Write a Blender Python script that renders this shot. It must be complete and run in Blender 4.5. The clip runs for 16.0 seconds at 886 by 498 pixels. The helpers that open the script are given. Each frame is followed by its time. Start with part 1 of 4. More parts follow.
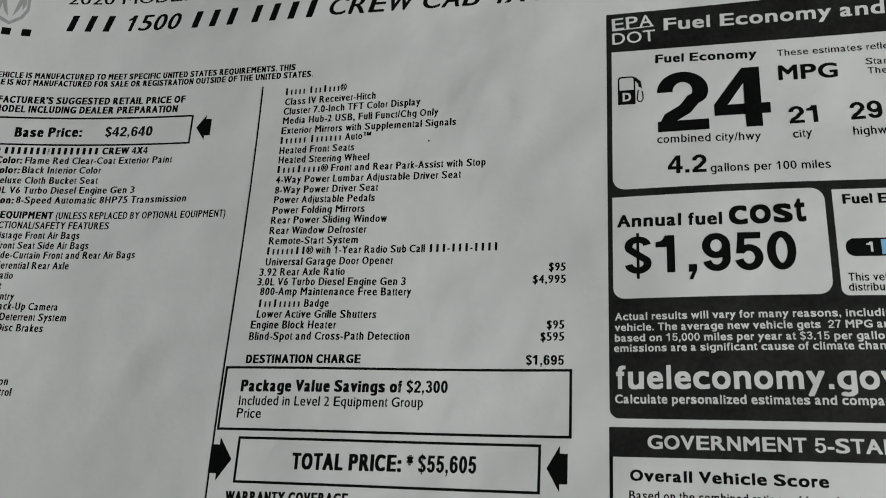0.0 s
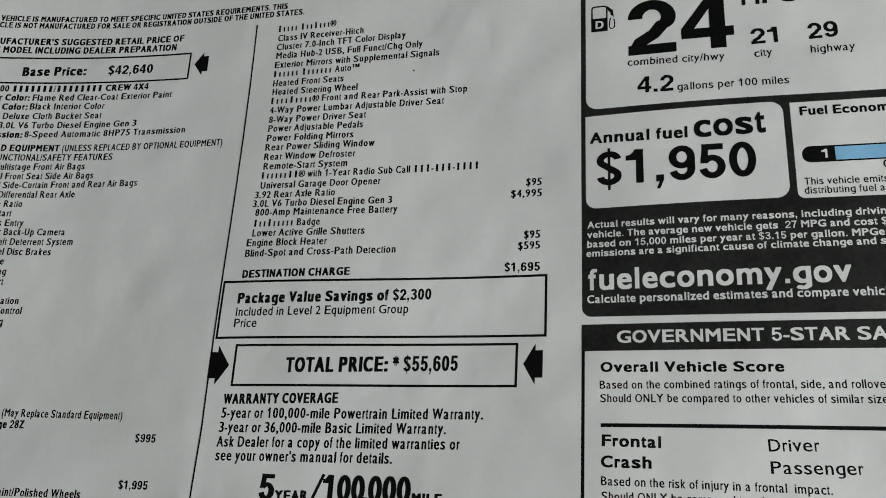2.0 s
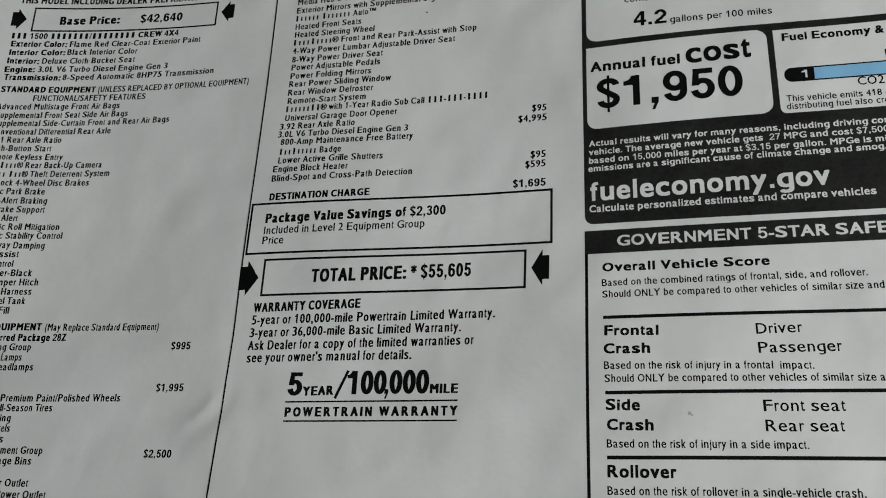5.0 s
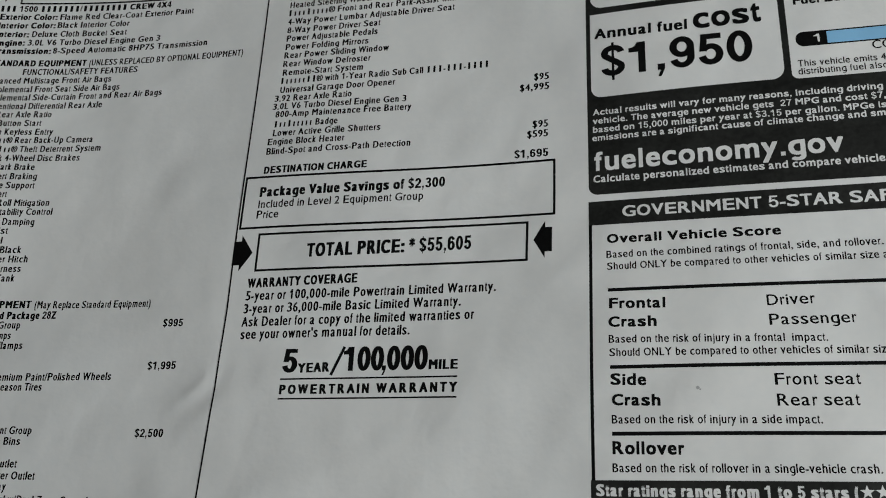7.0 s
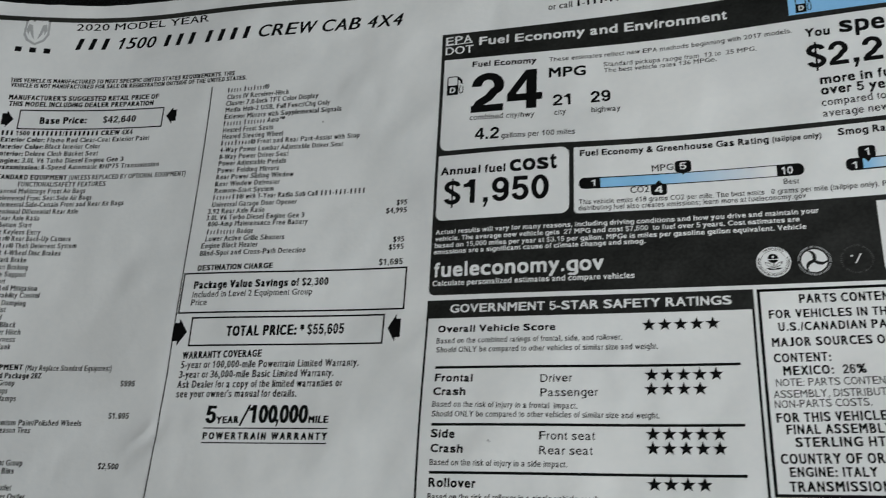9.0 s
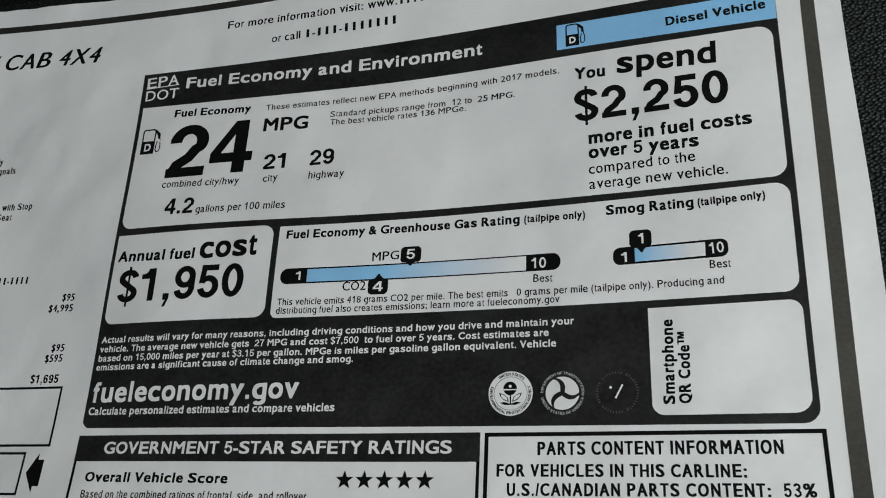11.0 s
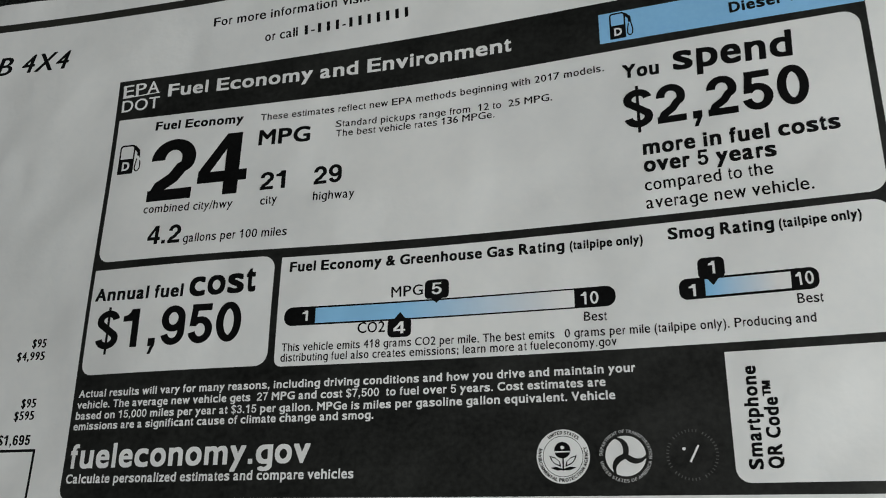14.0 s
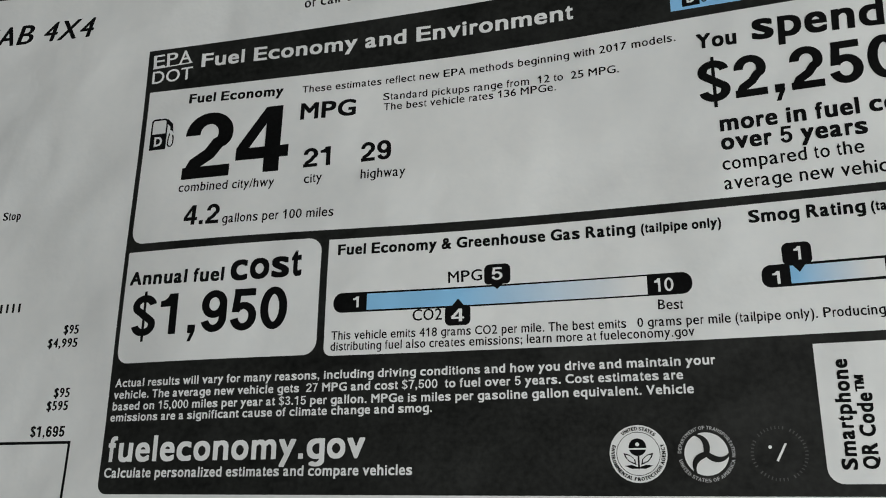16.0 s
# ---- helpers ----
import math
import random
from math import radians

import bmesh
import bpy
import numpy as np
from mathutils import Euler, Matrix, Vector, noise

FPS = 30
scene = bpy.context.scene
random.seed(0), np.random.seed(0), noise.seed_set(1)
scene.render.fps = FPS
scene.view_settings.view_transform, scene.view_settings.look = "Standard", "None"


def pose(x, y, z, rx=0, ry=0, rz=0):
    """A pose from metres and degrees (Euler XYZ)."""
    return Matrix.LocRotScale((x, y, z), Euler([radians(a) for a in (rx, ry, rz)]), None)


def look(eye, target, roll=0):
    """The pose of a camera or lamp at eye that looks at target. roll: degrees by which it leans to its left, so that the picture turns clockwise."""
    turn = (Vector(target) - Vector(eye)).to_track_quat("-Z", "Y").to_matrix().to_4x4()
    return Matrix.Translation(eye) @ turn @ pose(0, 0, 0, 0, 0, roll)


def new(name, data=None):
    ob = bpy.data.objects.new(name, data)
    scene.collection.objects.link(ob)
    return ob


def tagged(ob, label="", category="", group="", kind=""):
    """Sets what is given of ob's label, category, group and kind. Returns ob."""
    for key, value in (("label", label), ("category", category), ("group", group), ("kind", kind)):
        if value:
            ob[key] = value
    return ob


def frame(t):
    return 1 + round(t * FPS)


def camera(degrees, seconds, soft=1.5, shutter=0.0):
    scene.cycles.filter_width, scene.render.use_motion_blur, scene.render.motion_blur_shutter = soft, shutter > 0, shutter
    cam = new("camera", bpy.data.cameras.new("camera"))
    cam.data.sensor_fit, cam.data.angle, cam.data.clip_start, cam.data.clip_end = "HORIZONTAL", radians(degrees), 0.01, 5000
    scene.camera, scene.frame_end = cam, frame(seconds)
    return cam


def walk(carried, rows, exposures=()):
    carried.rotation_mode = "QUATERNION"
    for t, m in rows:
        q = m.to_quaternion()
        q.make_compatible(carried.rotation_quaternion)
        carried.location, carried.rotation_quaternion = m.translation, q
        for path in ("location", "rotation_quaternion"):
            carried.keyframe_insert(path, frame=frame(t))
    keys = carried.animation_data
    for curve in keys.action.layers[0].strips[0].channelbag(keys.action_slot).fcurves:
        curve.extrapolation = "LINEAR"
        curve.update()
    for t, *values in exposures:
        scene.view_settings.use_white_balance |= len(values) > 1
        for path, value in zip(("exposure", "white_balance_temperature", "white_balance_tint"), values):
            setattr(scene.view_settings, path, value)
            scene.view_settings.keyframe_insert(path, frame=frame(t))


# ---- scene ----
import functools

cam = camera(53.84, 16.0, soft=1.0, shutter=0.22)
# seconds, eye in metres, turn in degrees
ROWS = [
    (0.0, 0.0158, 0.0666, 0.1948, 21.75, 14.75, 3.59),
    (0.5, 0.0183, 0.0600, 0.1943, 21.59, 14.82, 3.49),
    (1.0, 0.0239, 0.0568, 0.1995, 21.42, 15.11, 3.46),
    (1.5, 0.0219, 0.0511, 0.1965, 21.39, 15.06, 3.26),
    (2.0, 0.0232, 0.0428, 0.1979, 21.61, 15.12, 3.25),
    (2.5, 0.0250, 0.0419, 0.2014, 21.72, 15.09, 3.08),
    (3.0, 0.0263, 0.0386, 0.2064, 22.08, 15.14, 3.09),
    (3.5, 0.0261, 0.0322, 0.2066, 22.21, 15.14, 3.05),
    (4.0, 0.0254, 0.0225, 0.2094, 22.35, 15.18, 2.99),
    (4.5, 0.0251, 0.0166, 0.2082, 22.45, 15.20, 2.99),
    (4.7, 0.0226, 0.0131, 0.2076, 22.66, 14.87, 2.86),
    (6.8, 0.0206, 0.0083, 0.1949, 22.68, 15.22, 2.97),
    (7.0, 0.0213, 0.0087, 0.1971, 22.36, 15.29, 2.86),
    (7.5, 0.0271, 0.0040, 0.2031, 22.42, 15.25, 2.96),
    (8.0, 0.0343, -0.0062, 0.2206, 22.67, 15.32, 3.18),
    (8.5, 0.0528, -0.0014, 0.2481, 22.73, 15.28, 3.06),
    (9.0, 0.0832, 0.0079, 0.2695, 22.43, 15.09, 3.11),
    (9.5, 0.1183, 0.0234, 0.2562, 23.36, 15.09, 3.25),
    (10.0, 0.1465, 0.0401, 0.2324, 23.35, 15.07, 2.96),
    (10.2, 0.1540, 0.0468, 0.2209, 23.17, 14.98, 2.92),
    (12.3, 0.1385, 0.0730, 0.1816, 22.00, 15.42, 1.11),
    (12.5, 0.1395, 0.0722, 0.1825, 21.82, 15.36, 0.99),
    (13.0, 0.1417, 0.0740, 0.1841, 21.62, 15.26, 0.86),
    (13.5, 0.1390, 0.0819, 0.1796, 21.26, 15.28, 0.73),
    (14.0, 0.1340, 0.0866, 0.1689, 21.03, 15.27, 0.78),
    (14.5, 0.1264, 0.0895, 0.1654, 20.34, 15.16, 0.69),
    (15.0, 0.1221, 0.0916, 0.1610, 19.68, 15.16, 0.65),
    (15.5, 0.1198, 0.0933, 0.1616, 19.20, 15.07, 0.63),
    (16.0, 0.1194, 0.0934, 0.1632, 18.83, 15.15, 0.74),
]
walk(cam, [(t, pose(x, y, z, rx, ry, rz)) for t, x, y, z, rx, ry, rz in ROWS],
     exposures=[(0.0, -1.44, 6500, 10), (3.0, -1.36, 6500, 10), (4.6, -1.43, 6500, 10), (7.0, -1.50, 6450, 10), (8.0, -1.46, 6400, 10), (9.0, -1.36, 6320, 10), (9.5, -1.42, 6310, 10), (10.2, -1.47, 6320, 10), (12.5, -1.51, 6440, 10), (14.0, -1.55, 6490, 10), (16.0, -1.45, 6500, 10)])

# ---------------------------------------------------------------- light
world = bpy.data.worlds.new("overcast_sky")
scene.world = world
world.use_nodes = True
wn = world.node_tree
sky = wn.nodes.new("ShaderNodeTexSky")
sky.sky_type = 'NISHITA'
sky.sun_disc = False
sky.sun_elevation, sky.sun_rotation = radians(48), radians(115)
wn.links.new(sky.outputs[0], wn.nodes["Background"].inputs[0])
wn.nodes["Background"].inputs[1].default_value = 0.10

sun_data = bpy.data.lights.new("sun", 'SUN')
sun_data.energy, sun_data.angle, sun_data.color = 0.6, radians(25), (1.0, 0.97, 0.93)
sun = new("sun", sun_data)
sun.matrix_world = look((0.9, -0.42, 1.1), (0, 0, 0))


def window_light(name, eye, target, sx, sy, watts, color):
    """Area lamp for daylight, in a window opening that is added and unseen."""
    d = bpy.data.lights.new(name, 'AREA')
    d.shape, d.size, d.size_y, d.energy, d.color = 'RECTANGLE', sx, sy, watts, color
    ob = new(name, d)
    ob.matrix_world = look(eye, target)
    return ob


window_light("daylight_east", (0.72, -0.14, 0.45), (0.1, 0.0, 0.02), 0.8, 0.46, 21.0, (0.972, 0.982, 0.930))
window_light("daylight_south", (0.40, -1.12, 0.58), (0.2, 0, 0.1), 0.5, 0.48, 4.0, (0.972, 0.982, 0.930))

# ---------------------------------------------------------------- materials


def material(name, color, rough=0.6, spec=0.5, metal=0.0):
    m = bpy.data.materials.new(name)
    m.use_nodes = True
    b = m.node_tree.nodes["Principled BSDF"]
    b.inputs["Base Color"].default_value = (*color, 1)
    b.inputs["Roughness"].default_value = rough
    b.inputs["Metallic"].default_value = metal
    b.inputs["Specular IOR Level"].default_value = spec
    return m


def node(m, kind, **inputs):
    n = m.node_tree.nodes.new(kind)
    for k, v in inputs.items():
        n.inputs[k.replace("_", " ")].default_value = v
    return n


def mottled(name, a, b, scales, rough, spec=0.5, bump=0.0, bump_scale=200.0, distance=0.0003):
    """Two colours blended by noise at two scales, with fine relief."""
    m = material(name, a, rough, spec)
    t, link = m.node_tree, m.node_tree.links.new
    pos = node(m, "ShaderNodeTexCoord")
    n1 = node(m, "ShaderNodeTexNoise", Scale=scales[0], Detail=4.0)
    n2 = node(m, "ShaderNodeTexNoise", Scale=scales[1], Detail=3.0)
    mid = t.nodes.new("ShaderNodeMath")
    mid.operation = 'MULTIPLY_ADD'
    mid.inputs[1].default_value = 0.5
    half = t.nodes.new("ShaderNodeMath")
    half.operation = 'MULTIPLY'
    half.inputs[1].default_value = 0.5
    ramp = t.nodes.new("ShaderNodeValToRGB")
    ramp.color_ramp.elements[0].position, ramp.color_ramp.elements[1].position = 0.35, 0.65
    ramp.color_ramp.elements[0].color, ramp.color_ramp.elements[1].color = (*a, 1), (*b, 1)
    for n in (n1, n2):
        link(pos.outputs["Object"], n.inputs["Vector"])
    link(n2.outputs[0], half.inputs[0])
    link(n1.outputs[0], mid.inputs[0])
    link(half.outputs[0], mid.inputs[2])
    link(mid.outputs[0], ramp.inputs[0])
    bsdf = t.nodes["Principled BSDF"]
    link(ramp.outputs[0], bsdf.inputs["Base Color"])
    if bump:
        n3 = node(m, "ShaderNodeTexNoise", Scale=bump_scale, Detail=5.0)
        link(pos.outputs["Object"], n3.inputs["Vector"])
        bp = node(m, "ShaderNodeBump", Strength=bump, Distance=distance)
        link(n3.outputs[0], bp.inputs["Height"])
        link(bp.outputs[0], bsdf.inputs["Normal"])
    return m


def paper_relief(m):
    """Soft cockles and fine tooth of the sheet, shared by bare and printed paper."""
    t, link = m.node_tree, m.node_tree.links.new
    pos = node(m, "ShaderNodeTexCoord")
    wide = node(m, "ShaderNodeTexNoise", Scale=22.0, Detail=2.0)
    fine = node(m, "ShaderNodeTexNoise", Scale=900.0, Detail=3.0)
    for n in (wide, fine):
        link(pos.outputs["Object"], n.inputs["Vector"])
    mid = node(m, "ShaderNodeTexNoise", Scale=150.0, Detail=3.0)
    link(pos.outputs["Object"], mid.inputs["Vector"])
    b0 = node(m, "ShaderNodeBump", Strength=1.0, Distance=0.00028)
    link(mid.outputs[0], b0.inputs["Height"])
    b1 = node(m, "ShaderNodeBump", Strength=1.0, Distance=0.0034)
    link(b0.outputs[0], b1.inputs["Normal"])
    b2 = node(m, "ShaderNodeBump", Strength=0.25, Distance=0.0001)
    link(wide.outputs[0], b1.inputs["Height"])
    link(fine.outputs[0], b2.inputs["Height"])
    link(b1.outputs[0], b2.inputs["Normal"])
    link(b2.outputs[0], t.nodes["Principled BSDF"].inputs["Normal"])
    return m


paper_white = paper_relief(mottled("paper_white", (0.77, 0.79, 0.80), (0.81, 0.82, 0.82), (18, 400), 0.55, 0.35))
black_ink = paper_relief(mottled("black_ink", (0.003, 0.0032, 0.0034), (0.007, 0.0075, 0.0077), (60, 1500), 0.6, 0.08))
solid_ink = paper_relief(mottled("solid_ink", (0.0048, 0.0056, 0.0052), (0.0225, 0.0240, 0.0226), (90, 900), 0.45, 0.5))
# black border print with the reflection on it put into the colour
sheen_grey_ink = paper_relief(mottled("sheen_grey_ink", (0.045, 0.045, 0.038), (0.075, 0.073, 0.062), (40, 1200), 0.5, 0.35))
border_ink = paper_relief(mottled("border_ink", (0.018, 0.019, 0.017), (0.034, 0.035, 0.031), (40, 1200), 0.5, 0.3))
white_ink = paper_white
light_grey_ink = paper_relief(mottled("light_grey_ink", (0.40, 0.41, 0.42), (0.46, 0.47, 0.48), (40, 900), 0.5, 0.3))
dim_ink = paper_relief(mottled("dim_ink", (0.06, 0.06, 0.06), (0.12, 0.12, 0.12), (300, 900), 0.5, 0.3))
sky_blue_ink = paper_relief(mottled("sky_blue_ink", (0.24, 0.53, 0.86), (0.28, 0.58, 0.89), (40, 900), 0.5, 0.35))


def fading_ink(name, left, right):
    """Blue printing that fades to bare paper along the sheet, between two places in metres."""
    m = paper_relief(material(name, (0.3, 0.6, 0.9), 0.5, 0.35))
    t, link = m.node_tree, m.node_tree.links.new
    pos = node(m, "ShaderNodeTexCoord")
    split = t.nodes.new("ShaderNodeSeparateXYZ")
    span = node(m, "ShaderNodeMapRange")
    span.inputs["From Min"].default_value, span.inputs["From Max"].default_value = left, right
    ramp = t.nodes.new("ShaderNodeValToRGB")
    ramp.color_ramp.elements[0].color = (0.26, 0.55, 0.84, 1)
    ramp.color_ramp.elements[1].color = (0.79, 0.80, 0.81, 1)
    link(pos.outputs["Object"], split.inputs[0])
    link(split.outputs[0], span.inputs["Value"])
    link(span.outputs[0], ramp.inputs[0])
    link(ramp.outputs[0], t.nodes["Principled BSDF"].inputs["Base Color"])
    return m


mileage_blue = fading_ink("mileage_blue", 0.078, 0.112)
smog_blue = fading_ink("smog_blue", 0.141, 0.153)


def woven(name, dark, light, cell):
    """Coarse weave: staggered rows of short oblong yarn floats with dark gaps between them."""
    m = material(name, dark, 0.8, 0.3)
    t, link = m.node_tree, m.node_tree.links.new
    pos = node(m, "ShaderNodeTexCoord")
    turn = node(m, "ShaderNodeMapping")
    turn.inputs["Rotation"].default_value = (0, 0, radians(-38))
    turn.inputs["Scale"].default_value = (1.0, 1.32, 1.0)
    yarn = node(m, "ShaderNodeTexVoronoi", Scale=1.0 / cell, Randomness=0.72)
    yarn.voronoi_dimensions = '2D'
    patch = node(m, "ShaderNodeTexNoise", Scale=45.0, Detail=2.0)
    grey = t.nodes.new("ShaderNodeSeparateColor")
    tone = t.nodes.new("ShaderNodeValToRGB")
    tone.color_ramp.elements[0].position, tone.color_ramp.elements[1].position = 0.12, 0.46
    tone.color_ramp.elements[0].color, tone.color_ramp.elements[1].color = (1, 1, 1, 1), (0, 0, 0, 1)
    strength = t.nodes.new("ShaderNodeMath")
    strength.operation = 'MULTIPLY'
    uneven = node(m, "ShaderNodeMapRange")
    uneven.inputs["To Min"].default_value, uneven.inputs["To Max"].default_value = 0.12, 1.0
    cloud = node(m, "ShaderNodeMapRange")
    cloud.inputs["From Min"].default_value, cloud.inputs["From Max"].default_value = 0.3, 0.7
    cloud.inputs["To Min"].default_value, cloud.inputs["To Max"].default_value = 0.6, 1.0
    both = t.nodes.new("ShaderNodeMath")
    both.operation = 'MULTIPLY'
    mix = t.nodes.new("ShaderNodeMixRGB")
    mix.inputs[1].default_value, mix.inputs[2].default_value = (*dark, 1), (*light, 1)
    bp = node(m, "ShaderNodeBump", Strength=1.0, Distance=0.0007)
    bp.invert = True
    link(pos.outputs["Object"], turn.inputs["Vector"])
    link(turn.outputs[0], yarn.inputs["Vector"])
    link(pos.outputs["Object"], patch.inputs["Vector"])
    link(yarn.outputs["Color"], grey.inputs[0])
    link(grey.outputs[0], uneven.inputs["Value"])
    link(patch.outputs[0], cloud.inputs["Value"])
    link(yarn.outputs["Distance"], tone.inputs[0])
    link(tone.outputs[0], strength.inputs[0])
    link(uneven.outputs[0], strength.inputs[1])
    link(strength.outputs[0], both.inputs[0])
    link(cloud.outputs[0], both.inputs[1])
    link(both.outputs[0], mix.inputs[0])
    link(yarn.outputs["Distance"], bp.inputs["Height"])
    bsdf = t.nodes["Principled BSDF"]
    link(mix.outputs[0], bsdf.inputs["Base Color"])
    link(bp.outputs[0], bsdf.inputs["Normal"])
    return m


seat_fabric = woven("seat_fabric", (0.003, 0.0045, 0.0046), (0.082, 0.112, 0.104), 0.00104)
# the seat fabric again, with the shade behind the sheet put into its colours
shaded_seat_cloth = woven("shaded_seat_cloth", (0.002, 0.0028, 0.0032), (0.034, 0.046, 0.050), 0.0009)
black_vinyl = mottled("black_vinyl", (0.006, 0.006, 0.007), (0.010, 0.010, 0.011), (9, 240), 0.6, 0.3, 0.5, 700, 0.0003)
carpet_black = mottled("carpet_black", (0.014, 0.014, 0.015), (0.030, 0.030, 0.032), (30, 900), 0.95, 0.1, 0.8, 1500, 0.002)
trim_grey = mottled("trim_grey", (0.03, 0.03, 0.032), (0.045, 0.045, 0.047), (6, 500), 0.7, 0.3, 0.4, 900, 0.0002)
headliner_grey = mottled("headliner_grey", (0.10, 0.10, 0.10), (0.13, 0.13, 0.13), (10, 700), 0.95, 0.1, 0.3, 1200, 0.0004)

# ---------------------------------------------------------------- helpers for meshes


def finish(name, bm, mat, smooth=False):
    mesh = bpy.data.meshes.new(name)
    bm.normal_update()
    bm.to_mesh(mesh)
    bm.free()
    mesh.materials.append(mat)
    if smooth:
        mesh.polygons.foreach_set("use_smooth", [True] * len(mesh.polygons))
    return new(name, mesh)


def part(name, bm, mat, parent, label="", smooth=False):
    ob = finish(name, bm, mat, smooth)
    ob.parent = parent
    return tagged(ob, label)


def box(bm, x0, y0, z0, x1, y1, z1):
    v = [bm.verts.new((x, y, z)) for z in (z0, z1) for y in (y0, y1) for x in (x0, x1)]
    for f in ((0, 2, 3, 1), (4, 5, 7, 6), (0, 1, 5, 4), (2, 6, 7, 3), (0, 4, 6, 2), (1, 3, 7, 5)):
        bm.faces.new([v[i] for i in f])


# ---------------------------------------------------------------- the shape of the sheet
# The sheet lies loosely and curls: page millimetres (u to the right, v up) to metres.
EXPONENTS = [(i, n - i) for n in (2, 3, 4, 5) for i in range(n, -1, -1)]
BEND_X = [-0.26, 0.45, 0.10, 0.14, -0.03, -0.15, 0.04, 0.23, -0.28, -0.06, -0.10, -0.03, -0.15, 0.15, 0.01, -0.08, -0.02, -0.00]
BEND_Y = [-0.15, -0.31, -0.07, 0.23, -0.22, 0.16, -0.12, -0.07, 0.17, 0.15, -0.06, 0.01, -0.04, 0.10, -0.03, -0.06, 0.01, 0.01]
BEND_Z = [3.44, -2.12, 3.74, -0.57, 1.11, 2.98, 0.21, 0.72, 0.46, -0.15, -0.96, -0.10, -0.65, 0.88, -0.06, -0.48, -0.06, 0.04]
# heights of soft cockles, in rows up the sheet
COCKLES = [-0.2, -0.7, 0.9, -0.2, 0.3, 1.0, 0.8, -0.1, -0.6, -0.4, -0.7, -1.2, 0.4, 0.5, 1.7, 0.3, -0.0, 2.1, -1.7, 1.2, -0.8, -0.8, -0.2, -0.2, -1.1, 1.7, -0.5, 1.9, -0.6, -1.0, 1.0, -1.9, -0.4, -0.3, -2.3, 1.4, 0.1, 0.3, -1.1, -0.6, 1.0, -1.3, 0.6, -0.3, -1.4, 1.7, 0.2, 0.4]
COCKLE_AT = [(-190.0 + 380.0 * a / 7, 10.0 + 45.0 * b) for a in range(8) for b in range(6)]
LEFT, RIGHT, TOP, BOTTOM = -200.0, 189.3, 234.3, -43.0


def page(u, v, lift=0.0):
    cu, cv = max(-202.0, min(198.0, u)), max(0.0, min(240.0, v))
    a, b = (cu - 20.0) / 150.0, (cv - 120.0) / 100.0
    x, y, z = u, v, 0.0
    for k, (i, j) in enumerate(EXPONENTS):
        f = a ** i * b ** j
        x, y, z = x + BEND_X[k] * f, y + BEND_Y[k] * f, z + BEND_Z[k] * f
    for c, (cu0, cv0) in zip(COCKLES, COCKLE_AT):
        z += c * math.exp(-((u - cu0) / 42.0) ** 2 - ((v - cv0) / 36.0) ** 2)
    # cockled upper edge
    rim = math.exp(-((v - 237.0) / 7.0) ** 2)
    z += rim * (0.22 * math.sin(u / 11.0) + 0.12 * math.sin(u / 5.3 + 1.0))
    # pinched crease beside the column rule
    along, across = ((u + 99) * 0.7 + (v - 54.8) * 0.714), ((u + 99) * 0.714 - (v - 54.8) * 0.7)
    across += 0.06 * along * along * 0.5
    z += 0.42 * math.exp(-(across / 1.15) ** 2 - (along / 6.0) ** 2)
    z -= 0.28 * math.exp(-((across - 3.2) / 2.6) ** 2 - (along / 7.0) ** 2)
    return (x * 0.001, y * 0.001, (z + lift) * 0.001)


INK, OVER, TYPE = 0.015, 0.035, 0.075


def bent(bm, lift):
    """Lay a flat mesh, drawn in page millimetres, onto the curled sheet."""
    for v in bm.verts:
        v.co = page(v.co.x, v.co.y, lift)


def cut(bm, step=4.5):
    """Cut a flat shape along a grid, so that it can follow the curl."""
    xs, ys = [v.co.x for v in bm.verts], [v.co.y for v in bm.verts]
    for axis, lo, hi in ((0, min(xs), max(xs)), (1, min(ys), max(ys))):
        n = int((hi - lo) / step)
        for k in range(1, n + 1):
            at = lo + (hi - lo) * k / (n + 1)
            co, no = ((at, 0, 0), (1, 0, 0)) if axis == 0 else ((0, at, 0), (0, 1, 0))
            bmesh.ops.bisect_plane(bm, geom=bm.verts[:] + bm.edges[:] + bm.faces[:], plane_co=co, plane_no=no)
    bmesh.ops.triangulate(bm, faces=[f for f in bm.faces if len(f.verts) > 4])


def shape(name, outline, mat, parent, lift=INK, label="", step=4.5):
    bm = bmesh.new()
    f = bm.faces.new([bm.verts.new((u, v, 0)) for u, v in outline])
    f.normal_update()
    if f.normal.z < 0:
        f.normal_flip()
    cut(bm, step)
    bent(bm, lift)
    return part(name, bm, mat, parent, label, True)


def rounded(u0, v0, u1, v1, radii, slant=0.0):
    """Corners in the order lower left, lower right, upper right, upper left."""
    pts = []
    for (cu, cv, r), turn in zip(((u0, v0, radii[0]), (u1, v0, radii[1]), (u1, v1, radii[2]), (u0, v1, radii[3])), (180, 270, 0, 90)):
        sx, sy = (1 if cu == u0 else -1), (1 if cv == v0 else -1)
        if not r:
            pts.append((cu, cv))
            continue
        for k in range(7):
            a = radians(turn + 15 * k)
            pts.append((cu + sx * r + r * math.cos(a), cv + sy * r + r * math.sin(a)))
    return [(u, v + slant * (u - u0)) for u, v in pts]


def disc(u, v, r, n=28, squash=1.0):
    return [(u + r * math.cos(2 * math.pi * k / n), v + squash * r * math.sin(2 * math.pi * k / n)) for k in range(n)]


